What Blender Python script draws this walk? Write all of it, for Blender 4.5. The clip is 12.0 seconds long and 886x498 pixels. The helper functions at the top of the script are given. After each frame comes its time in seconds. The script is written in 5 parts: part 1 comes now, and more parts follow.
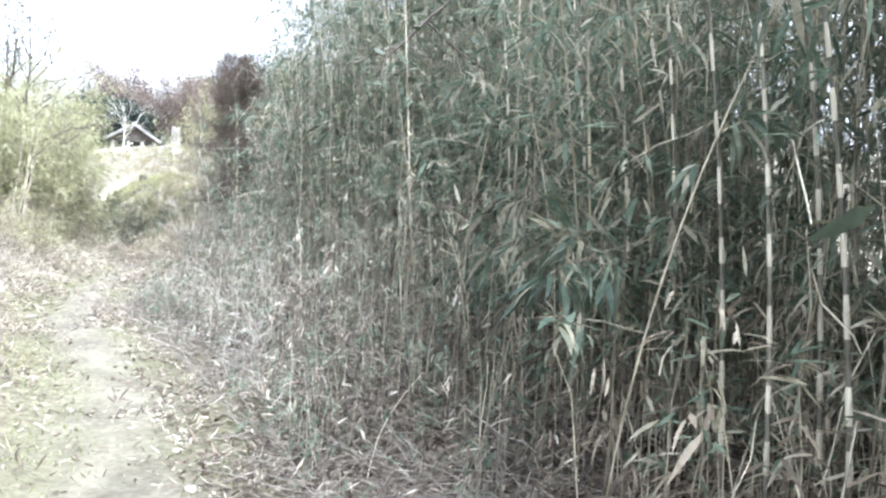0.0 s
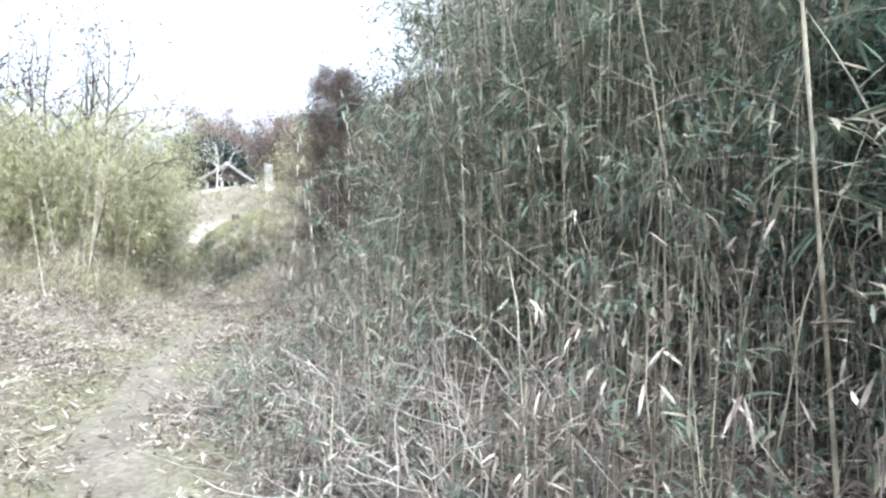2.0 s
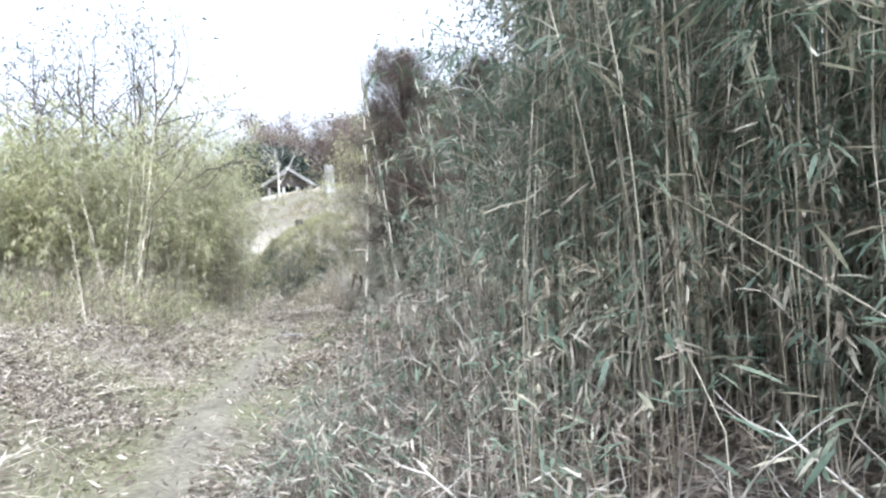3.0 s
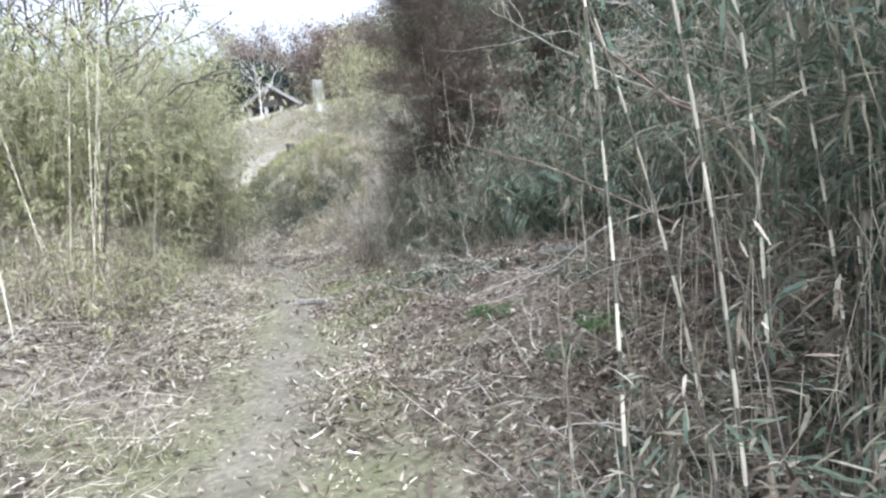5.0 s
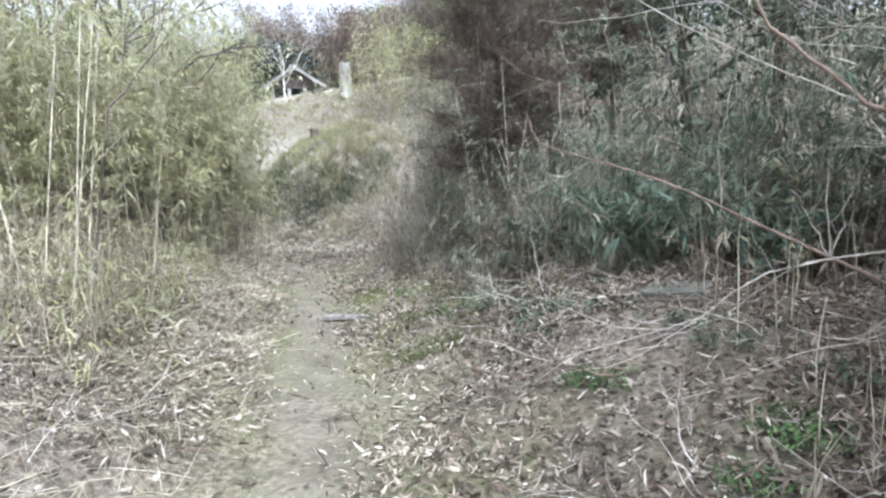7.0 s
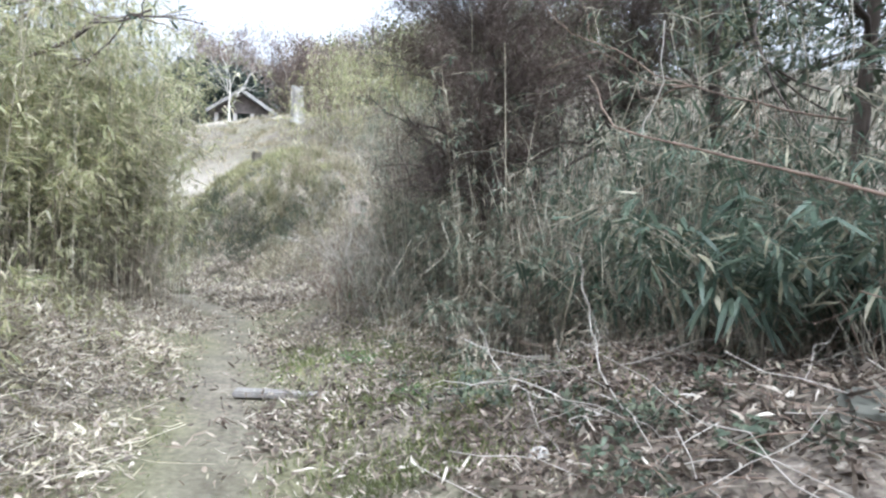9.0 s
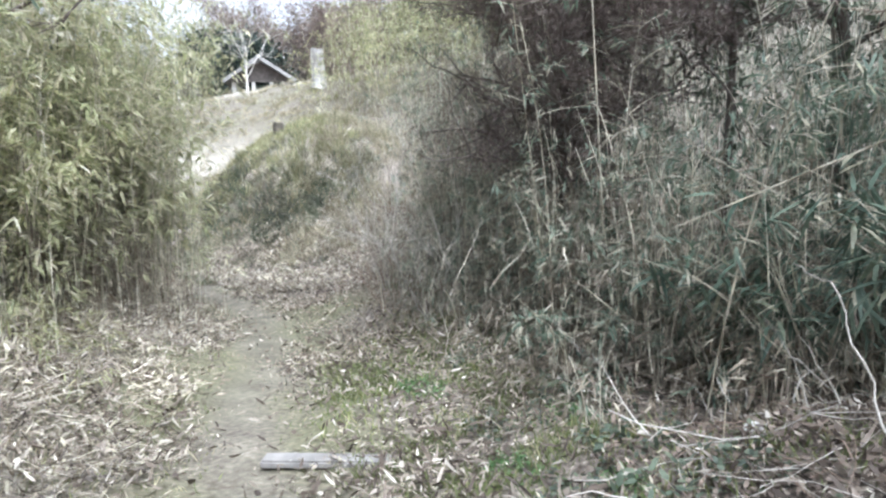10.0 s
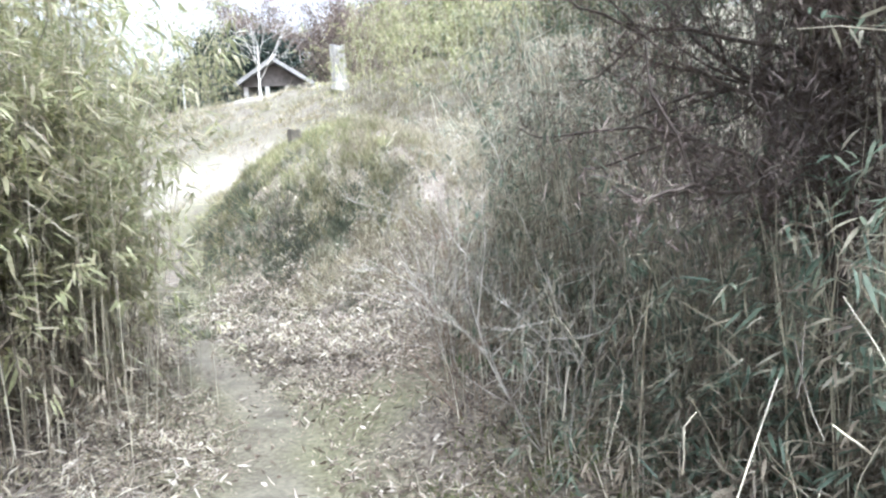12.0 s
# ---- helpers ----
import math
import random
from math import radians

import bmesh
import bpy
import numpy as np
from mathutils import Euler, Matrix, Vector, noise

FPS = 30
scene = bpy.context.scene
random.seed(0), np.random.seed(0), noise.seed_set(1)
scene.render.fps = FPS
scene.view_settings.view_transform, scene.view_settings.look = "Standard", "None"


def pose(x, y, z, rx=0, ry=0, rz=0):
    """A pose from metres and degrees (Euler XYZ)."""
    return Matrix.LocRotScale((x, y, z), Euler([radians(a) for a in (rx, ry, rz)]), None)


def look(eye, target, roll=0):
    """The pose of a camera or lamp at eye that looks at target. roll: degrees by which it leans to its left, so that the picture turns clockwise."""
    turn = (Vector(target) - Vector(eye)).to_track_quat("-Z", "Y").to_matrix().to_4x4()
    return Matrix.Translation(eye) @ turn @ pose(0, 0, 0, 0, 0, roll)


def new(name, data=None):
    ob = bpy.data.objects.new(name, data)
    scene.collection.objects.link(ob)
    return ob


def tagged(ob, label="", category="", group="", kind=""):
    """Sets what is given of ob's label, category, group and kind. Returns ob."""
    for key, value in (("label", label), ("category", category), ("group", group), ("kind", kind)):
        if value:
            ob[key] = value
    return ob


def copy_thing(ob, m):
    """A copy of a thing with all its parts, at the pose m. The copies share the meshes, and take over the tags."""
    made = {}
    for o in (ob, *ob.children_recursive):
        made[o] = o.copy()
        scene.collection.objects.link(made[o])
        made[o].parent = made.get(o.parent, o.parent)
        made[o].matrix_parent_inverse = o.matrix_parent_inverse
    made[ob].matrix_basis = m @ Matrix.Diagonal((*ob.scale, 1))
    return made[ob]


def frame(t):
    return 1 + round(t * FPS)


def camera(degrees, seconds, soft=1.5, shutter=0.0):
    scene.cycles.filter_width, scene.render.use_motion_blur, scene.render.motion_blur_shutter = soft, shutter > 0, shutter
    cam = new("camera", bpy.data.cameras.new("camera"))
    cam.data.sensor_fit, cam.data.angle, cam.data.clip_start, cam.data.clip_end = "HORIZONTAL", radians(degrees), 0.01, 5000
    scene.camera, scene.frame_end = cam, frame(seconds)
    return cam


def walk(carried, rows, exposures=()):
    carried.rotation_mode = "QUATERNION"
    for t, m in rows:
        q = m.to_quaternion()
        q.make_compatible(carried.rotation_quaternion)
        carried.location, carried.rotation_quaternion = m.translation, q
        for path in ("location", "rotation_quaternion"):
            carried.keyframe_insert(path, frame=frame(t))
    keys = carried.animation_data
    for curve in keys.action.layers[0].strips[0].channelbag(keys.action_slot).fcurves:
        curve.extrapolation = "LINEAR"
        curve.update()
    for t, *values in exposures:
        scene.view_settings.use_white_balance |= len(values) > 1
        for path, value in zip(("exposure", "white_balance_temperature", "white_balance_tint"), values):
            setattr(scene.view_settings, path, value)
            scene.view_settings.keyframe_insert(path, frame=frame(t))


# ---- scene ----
cam = camera(65.1, 12.0, soft=2.4)
PATH = [
    (0, (0.105, -0.04, 1.32), (0.065, 1.959, 1.246), 3.4),
    (0.5, (0.006, 0.623, 1.368), (0.004, 2.623, 1.386), 3.3),
    (1, (-0.295, 1.251, 1.303), (-0.475, 3.243, 1.345), 2.2),
    (1.5, (-0.537, 1.906, 1.331), (-0.693, 3.899, 1.372), 1.3),
    (2, (-0.967, 2.666, 1.326), (-1.26, 4.645, 1.331), 1.1),
    (2.5, (-1.208, 3.402, 1.366), (-1.492, 5.381, 1.345), -1.0),
    (3, (-1.539, 4.036, 1.361), (-2.011, 5.98, 1.351), -2.6),
    (3.2, (-1.67, 4.297, 1.408), (-2.159, 6.236, 1.377), -2.4),
    (5, (-3.082, 6.394, 1.569), (-3.517, 8.33, 1.318), -4.9),
    (5.5, (-3.426, 6.711, 1.643), (-3.751, 8.671, 1.414), -4.2),
    (6, (-3.681, 7.051, 1.635), (-3.994, 9.013, 1.403), -3.4),
    (6.5, (-3.801, 7.243, 1.681), (-4.23, 9.171, 1.369), -2.0),
    (7, (-3.718, 7.509, 1.668), (-4.19, 9.433, 1.393), -2.0),
    (7.2, (-3.73, 7.666, 1.624), (-4.222, 9.589, 1.381), -2.2),
    (8.8, (-4.364, 9.237, 1.395), (-4.699, 11.203, 1.24), 2.3),
    (9, (-4.426, 9.503, 1.398), (-4.745, 11.473, 1.259), 1.7),
    (9.5, (-4.67, 10.151, 1.453), (-5.079, 12.096, 1.225), -1.3),
    (10, (-4.95, 10.774, 1.51), (-5.35, 12.717, 1.255), -1.7),
    (10.5, (-5.144, 11.459, 1.558), (-5.463, 13.413, 1.281), -2.7),
    (11, (-5.439, 12.057, 1.596), (-5.779, 14.011, 1.339), -2.5),
    (11.5, (-5.642, 12.638, 1.634), (-5.94, 14.599, 1.38), -2.9),
    (12, (-6.028, 13.287, 1.634), (-6.484, 15.219, 1.395), -3.0),
]
walk(cam, [(t, look(eye, target, roll)) for t, eye, target, roll in PATH], [(0.0, 2.45, 5450, 10.5), (3.0, 1.86, 5450, 10.5), (5.0, 1.68, 5450, 10.5), (7.0, 1.7, 5450, 10.5), (9.0, 1.66, 5450, 10.5), (10.5, 1.86, 5450, 10.5), (11.5, 1.96, 5450, 10.5), (12.0, 2.12, 5450, 10.5)])

# ---- world, sun, exposure ----
SUN_AZ, SUN_EL = -140.0, 58.0          # degrees left of +y, above the horizon
world = bpy.data.worlds.new("overcast_sky")
scene.world = world
world.use_nodes = True
wn = world.node_tree.nodes
sky = wn.new("ShaderNodeTexSky")
sky.sky_type, sky.sun_disc = "NISHITA", False
sky.sun_elevation, sky.sun_rotation = radians(SUN_EL), radians(-SUN_AZ)
sky.air_density, sky.dust_density, sky.ozone_density = 1.0, 6.0, 1.0
pale = wn.new("ShaderNodeHueSaturation")
pale.inputs["Saturation"].default_value = 0.06
world.node_tree.links.new(sky.outputs[0], pale.inputs["Color"])
world.node_tree.links.new(pale.outputs[0], wn["Background"].inputs["Color"])
wn["Background"].inputs["Strength"].default_value = 0.15
sun = new("sun", bpy.data.lights.new("sun", "SUN"))
sun.data.energy, sun.data.angle, sun.data.color = 1.15, radians(30), (1.0, 0.975, 0.94)
_d = Vector((-math.sin(radians(SUN_AZ)) * math.cos(radians(SUN_EL)), math.cos(radians(SUN_AZ)) * math.cos(radians(SUN_EL)), math.sin(radians(SUN_EL))))
sun.matrix_world = look(_d * 60, (0, 0, 0))

rng = np.random.default_rng(7)
U = rng.uniform


# ---- materials ----
def nodes_of(name):
    m = bpy.data.materials.new(name)
    m.use_nodes = True
    nt = m.node_tree
    return m, nt, nt.nodes["Principled BSDF"], nt.nodes["Material Output"]


def ramp(nt, source, stops, constant=False):
    r = nt.nodes.new("ShaderNodeValToRGB")
    while len(r.color_ramp.elements) < len(stops):
        r.color_ramp.elements.new(0.5)
    for e, (p, c) in zip(r.color_ramp.elements, stops):
        e.position, e.color = p, (*c, 1)
    if constant:
        r.color_ramp.interpolation = "CONSTANT"
    nt.links.new(source, r.inputs[0])
    return r.outputs[0]


def noise_of(nt, scale, detail=4, coords="Object", stretch=None):
    tc = nt.nodes.new("ShaderNodeTexCoord")
    n = nt.nodes.new("ShaderNodeTexNoise")
    n.inputs["Scale"].default_value, n.inputs["Detail"].default_value = scale, detail
    src = tc.outputs[coords]
    if stretch:
        mp = nt.nodes.new("ShaderNodeMapping")
        mp.inputs["Scale"].default_value = stretch
        nt.links.new(src, mp.inputs[0])
        src = mp.outputs[0]
    nt.links.new(src, n.inputs["Vector"])
    return n.outputs["Fac"]


def blend(nt, a, b, fac, mode="MIX"):
    m = nt.nodes.new("ShaderNodeMix")
    m.data_type, m.blend_type = "RGBA", mode
    for sock, v in ((m.inputs[0], fac), (m.inputs[6], a), (m.inputs[7], b)):
        if isinstance(v, (int, float)):
            sock.default_value = v
        elif isinstance(v, tuple):
            sock.default_value = (*v, 1)
        else:
            nt.links.new(v, sock)
    return m.outputs[2]


def bump(nt, bsdf, height, strength, distance):
    b = nt.nodes.new("ShaderNodeBump")
    b.inputs["Strength"].default_value, b.inputs["Distance"].default_value = strength, distance
    nt.links.new(height, b.inputs["Height"])
    nt.links.new(b.outputs[0], bsdf.inputs["Normal"])


def leafy(name, stops, through_light=0.3, rough=0.55, patch=0.5, patch_scale=0.9):
    """Foliage: colour by leaf, with patches of several leaves and blotches on each."""
    m, nt, bsdf, out = nodes_of(name)
    geo = nt.nodes.new("ShaderNodeNewGeometry")
    col = ramp(nt, geo.outputs["Random Per Island"], stops)
    big = ramp(nt, noise_of(nt, patch_scale, 3), [(0.3, (1 - patch,) * 3), (0.7, (1 + patch * 0.4,) * 3)])
    col = blend(nt, col, big, 1.0, "MULTIPLY")
    fine = ramp(nt, noise_of(nt, 38, 2), [(0.3, (0.75, 0.72, 0.68)), (0.7, (1.15, 1.15, 1.1))])
    col = blend(nt, col, fine, 1.0, "MULTIPLY")
    nt.links.new(col, bsdf.inputs["Base Color"])
    bsdf.inputs["Roughness"].default_value = rough
    bsdf.inputs["Specular IOR Level"].default_value = 0.35
    if through_light:
        t = nt.nodes.new("ShaderNodeBsdfTranslucent")
        nt.links.new(col, t.inputs["Color"])
        mx = nt.nodes.new("ShaderNodeMixShader")
        mx.inputs[0].default_value = through_light
        nt.links.new(bsdf.outputs[0], mx.inputs[1])
        nt.links.new(t.outputs[0], mx.inputs[2])
        nt.links.new(mx.outputs[0], out.inputs["Surface"])
    return m


def rough_stuff(name, dark, light, scale=12, rough=0.85, stretch=None, depth=0.004):
    """Wood, bark, stone and the like: two scales of mottling and relief."""
    m, nt, bsdf, _ = nodes_of(name)
    n1, n2 = noise_of(nt, scale, 6, "Object", stretch), noise_of(nt, scale * 0.17, 3)
    col = ramp(nt, n1, [(0.3, dark), (0.7, light)])
    col = blend(nt, col, ramp(nt, n2, [(0.3, (0.65, 0.63, 0.6)), (0.7, (1.15, 1.15, 1.15))]), 1.0, "MULTIPLY")
    inf = nt.nodes.new("ShaderNodeObjectInfo")
    col = blend(nt, col, ramp(nt, inf.outputs["Random"], [(0, (0.75, 0.74, 0.72)), (1, (1.15, 1.15, 1.12))]), 1.0, "MULTIPLY")
    nt.links.new(col, bsdf.inputs["Base Color"])
    bsdf.inputs["Roughness"].default_value = rough
    bump(nt, bsdf, n1, 0.6, depth)
    return m


def straw(name, stops):
    """Bamboo culms: colour by culm, pale and dark lengths, light sheen."""
    m, nt, bsdf, _ = nodes_of(name)
    geo = nt.nodes.new("ShaderNodeNewGeometry")
    col = ramp(nt, geo.outputs["Random Per Island"], stops)
    col = blend(nt, col, ramp(nt, noise_of(nt, 7, 2, "Object", (1, 1, 0.55)), [(0.38, (0.42, 0.38, 0.33)), (0.52, (1.0, 1.0, 1.0)), (0.66, (1.3, 1.28, 1.2))]), 1.0, "MULTIPLY")
    col = blend(nt, col, ramp(nt, noise_of(nt, 60, 3), [(0.3, (0.8, 0.78, 0.74)), (0.7, (1.1, 1.1, 1.1))]), 1.0, "MULTIPLY")
    nt.links.new(col, bsdf.inputs["Base Color"])
    bsdf.inputs["Roughness"].default_value = 0.5
    return m


M_LEAF = leafy("bamboo_leaf_grey_green", [(0.0, (0.105, 0.15, 0.112)), (0.4, (0.175, 0.225, 0.168)), (0.68, (0.24, 0.272, 0.20)), (0.78, (0.34, 0.315, 0.235)), (0.92, (0.48, 0.445, 0.35)), (1.0, (0.62, 0.59, 0.50))], 0.45, patch=0.35)
M_DEADLEAF = leafy("bamboo_leaf_withered", [(0.0, (0.13, 0.105, 0.08)), (0.4, (0.24, 0.198, 0.15)), (0.8, (0.36, 0.31, 0.24)), (1.0, (0.56, 0.51, 0.42))], 0.35)
M_SASA = leafy("broad_bamboo_leaf_green", [(0.0, (0.078, 0.115, 0.085)), (0.5, (0.125, 0.172, 0.126)), (0.85, (0.18, 0.226, 0.16)), (0.93, (0.34, 0.32, 0.22)), (1.0, (0.52, 0.49, 0.38))], 0.35, 0.5)
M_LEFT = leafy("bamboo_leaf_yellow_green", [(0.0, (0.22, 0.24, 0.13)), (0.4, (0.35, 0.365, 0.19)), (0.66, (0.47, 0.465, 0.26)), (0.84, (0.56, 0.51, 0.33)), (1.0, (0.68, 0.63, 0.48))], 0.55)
M_CULM = straw("dry_bamboo_culm", [(0.0, (0.17, 0.15, 0.115)), (0.4, (0.30, 0.27, 0.205)), (0.75, (0.46, 0.42, 0.325)), (1.0, (0.68, 0.64, 0.53))])
M_LITTER = leafy("fallen_leaf", [(0.0, (0.05, 0.038, 0.029)), (0.35, (0.115, 0.088, 0.067)), (0.65, (0.22, 0.18, 0.142)), (0.85, (0.40, 0.345, 0.285)), (1.0, (0.66, 0.61, 0.54))], 0.12, 0.7, 0.4, 0.7)
# M_LEFT made paler: sunlight on the clump's outer leaves put into the colour
M_SUNLEAF = leafy("bamboo_leaf_sunlit", [(0.0, (0.33, 0.35, 0.20)), (0.4, (0.47, 0.48, 0.29)), (0.7, (0.58, 0.57, 0.38)), (0.9, (0.66, 0.61, 0.45)), (1.0, (0.76, 0.72, 0.60))], 0.58)
M_BANKLEAF = leafy("grey_green_weed", [(0.0, (0.10, 0.115, 0.075)), (0.5, (0.17, 0.18, 0.12)), (0.8, (0.26, 0.25, 0.18)), (1.0, (0.42, 0.385, 0.30))], 0.3)
M_PALELITTER = leafy("bleached_leaf", [(0.0, (0.12, 0.098, 0.08)), (0.35, (0.26, 0.22, 0.185)), (0.6, (0.40, 0.35, 0.285)), (0.8, (0.47, 0.43, 0.31)), (1.0, (0.70, 0.65, 0.57))], 0.15, 0.7, 0.5, 1.6)
M_DARKLITTER = leafy("decayed_leaf", [(0.0, (0.065, 0.049, 0.040)), (0.5, (0.145, 0.110, 0.087)), (0.9, (0.25, 0.198, 0.158)), (1.0, (0.40, 0.34, 0.285))], 0.1, 0.75)
M_GRASS = leafy("dry_grass", [(0.0, (0.14, 0.115, 0.07)), (0.3, (0.27, 0.23, 0.14)), (0.55, (0.20, 0.22, 0.09)), (0.8, (0.40, 0.36, 0.22)), (1.0, (0.55, 0.50, 0.36))], 0.3, 0.6, 0.35, 0.8)
M_PALEGRASS = leafy("bleached_grass", [(0.0, (0.22, 0.19, 0.13)), (0.4, (0.38, 0.34, 0.24)), (0.7, (0.52, 0.475, 0.37)), (0.85, (0.42, 0.39, 0.25)), (1.0, (0.70, 0.65, 0.54))], 0.35, 0.6, 0.3, 1.2)
M_GREENGRASS = leafy("young_grass", [(0.0, (0.10, 0.125, 0.045)), (0.5, (0.17, 0.20, 0.075)), (0.85, (0.24, 0.26, 0.11)), (1.0, (0.42, 0.38, 0.24))], 0.3)
M_WEED = leafy("fresh_weed", [(0.0, (0.06, 0.12, 0.04)), (0.6, (0.11, 0.20, 0.07)), (1.0, (0.19, 0.28, 0.11))], 0.3)
M_IVY = leafy("ivy_leaf", [(0.0, (0.024, 0.054, 0.040)), (0.6, (0.042, 0.086, 0.062)), (1.0, (0.09, 0.13, 0.10))], 0.15, 0.35)
M_CEDAR = leafy("cedar_needles_bronze", [(0.0, (0.085, 0.062, 0.055)), (0.5, (0.145, 0.108, 0.095)), (0.85, (0.21, 0.168, 0.142)), (1.0, (0.17, 0.17, 0.11))], 0.2, 0.7)
M_CEDARGREEN = leafy("dark_evergreen_needles", [(0.0, (0.016, 0.028, 0.022)), (0.6, (0.03, 0.048, 0.036)), (1.0, (0.055, 0.07, 0.05))], 0.1, 0.7)
# evergreen leaves; also the dark colour standing in for shade on inner bamboo
M_EVERGREEN = leafy("evergreen_and_shaded_leaf", [(0.0, (0.06, 0.08, 0.055)), (0.6, (0.10, 0.125, 0.085)), (1.0, (0.16, 0.18, 0.12))], 0.25)
M_RUSSET = leafy("bare_crown_twigs", [(0.0, (0.13, 0.10, 0.09)), (0.6, (0.21, 0.16, 0.135)), (1.0, (0.31, 0.245, 0.20))], 0.1, 0.8)
M_HILLGREEN = leafy("far_foliage", [(0.0, (0.09, 0.11, 0.055)), (0.6, (0.16, 0.17, 0.085)), (1.0, (0.27, 0.25, 0.14))], 0.25, 0.7)
M_BARK = rough_stuff("dark_bark", (0.045, 0.034, 0.028), (0.15, 0.12, 0.10), 14, 0.9, (1, 1, 0.25))
M_PALEBARK = rough_stuff("pale_bark", (0.42, 0.40, 0.37), (0.66, 0.63, 0.59), 10, 0.8, (1, 1, 0.3))
M_TWIG = rough_stuff("weathered_twig", (0.30, 0.27, 0.235), (0.60, 0.56, 0.51), 18, 0.8, (1, 1, 0.3), 0.002)
M_REDTWIG = rough_stuff("brown_branch", (0.12, 0.08, 0.06), (0.30, 0.22, 0.17), 18, 0.8, (1, 1, 0.3), 0.002)
M_GREYTWIG = rough_stuff("grey_brown_twig", (0.13, 0.108, 0.092), (0.32, 0.285, 0.248), 18, 0.8, (1, 1, 0.3), 0.002)
M_CONCRETE = rough_stuff("weathered_concrete", (0.07, 0.072, 0.06), (0.15, 0.15, 0.125), 9, 0.95)
M_STONE = rough_stuff("pale_stone", (0.42, 0.40, 0.37), (0.70, 0.68, 0.64), 9, 0.85)
M_ROOF = rough_stuff("weathered_roof", (0.17, 0.165, 0.16), (0.30, 0.29, 0.28), 6, 0.8)
M_WALL = rough_stuff("pale_plaster", (0.38, 0.365, 0.35), (0.55, 0.535, 0.51), 5, 0.9)
M_DARKWOOD = rough_stuff("dark_timber", (0.06, 0.05, 0.045), (0.13, 0.11, 0.10), 9, 0.8)
M_STUMP = rough_stuff("rotten_stump", (0.045, 0.04, 0.032), (0.14, 0.12, 0.09), 12, 0.95)
M_GREYBARK = rough_stuff("grey_weathered_wood", (0.20, 0.19, 0.18), (0.38, 0.365, 0.345), 10, 0.9, (1, 1, 0.3))
M_POLE = rough_stuff("white_post", (0.6, 0.6, 0.58), (0.78, 0.78, 0.75), 9, 0.6)


def ground_material():
    m, nt, bsdf, _ = nodes_of("trail_soil")
    at = nt.nodes.new("ShaderNodeAttribute")
    at.attribute_name = "worn"
    g = nt.nodes.new("ShaderNodeAttribute")
    g.attribute_name = "mossy"
    sd = nt.nodes.new("ShaderNodeAttribute")
    sd.attribute_name = "sandy"
    n1, n2, n3 = noise_of(nt, 26, 8), noise_of(nt, 3.2, 5), noise_of(nt, 0.7, 4)
    humus = ramp(nt, n1, [(0.3, (0.05, 0.04, 0.03)), (0.45, (0.115, 0.093, 0.072)), (0.6, (0.20, 0.168, 0.132)), (0.72, (0.34, 0.295, 0.245))])
    humus = blend(nt, humus, (0.13, 0.13, 0.065), ramp(nt, n3, [(0.45, (0, 0, 0)), (0.65, (0.6, 0.6, 0.6))]))
    dirt = ramp(nt, n2, [(0.3, (0.090, 0.079, 0.056)), (0.5, (0.132, 0.118, 0.086)), (0.7, (0.20, 0.18, 0.138))])
    dirt = blend(nt, dirt, ramp(nt, n1, [(0.3, (0.75, 0.74, 0.7)), (0.7, (1.15, 1.15, 1.12))]), 1.0, "MULTIPLY")
    moss = ramp(nt, n1, [(0.3, (0.074, 0.074, 0.034)), (0.7, (0.165, 0.155, 0.08))])
    col = blend(nt, humus, moss, g.outputs["Fac"])
    col = blend(nt, col, dirt, at.outputs["Fac"])
    sand = ramp(nt, n1, [(0.3, (0.26, 0.23, 0.18)), (0.7, (0.44, 0.40, 0.335))])
    col = blend(nt, col, sand, sd.outputs["Fac"])
    nt.links.new(col, bsdf.inputs["Base Color"])
    bsdf.inputs["Roughness"].default_value = 0.95
    bump(nt, bsdf, n1, 0.8, 0.02)
    return m


M_GROUND = ground_material()


# ---- mesh makers ----
def mesh_of(name, verts, quads=None, tris=None, smooth=False):
    """A mesh from arrays: quads (n, 4) and tris (m, 3)."""
    me = bpy.data.meshes.new(name)
    verts = np.asarray(verts, dtype=np.float32).reshape(-1, 3)
    quads = np.zeros((0, 4), int) if quads is None else np.asarray(quads).reshape(-1, 4)
    tris = np.zeros((0, 3), int) if tris is None else np.asarray(tris).reshape(-1, 3)
    loops = np.concatenate([quads.ravel(), tris.ravel()]).astype(np.int32)
    starts = np.concatenate([np.arange(len(quads)) * 4, len(quads) * 4 + np.arange(len(tris)) * 3]).astype(np.int32)
    me.vertices.add(len(verts))
    me.vertices.foreach_set("co", verts.ravel())
    me.loops.add(len(loops))
    me.loops.foreach_set("vertex_index", loops)
    me.polygons.add(len(starts))
    me.polygons.foreach_set("loop_start", starts)
    me.polygons.foreach_set("use_smooth", np.full(len(starts), smooth))
    me.update(calc_edges=True)
    return me


def thing(name, me, material, label="", category="", group="", kind="", parent=None):
    ob = new(name, me)
    if me is not None and material is not None and not me.materials:
        me.materials.append(material)
    if parent is not None:
        ob.parent = parent
    return tagged(ob, label, category, group, kind)


def part(name, bm, material, parent, label="", kind=""):
    """One mesh under a thing; bm is a bmesh or a mesh."""
    if isinstance(bm, bmesh.types.BMesh):
        me = bpy.data.meshes.new(name)
        bm.to_mesh(me)
        bm.free()
    else:
        me = bm
    return thing(name, me, material, label, kind=kind, parent=parent)


def unit(v):
    return v / np.maximum(np.linalg.norm(v, axis=-1, keepdims=True), 1e-9)


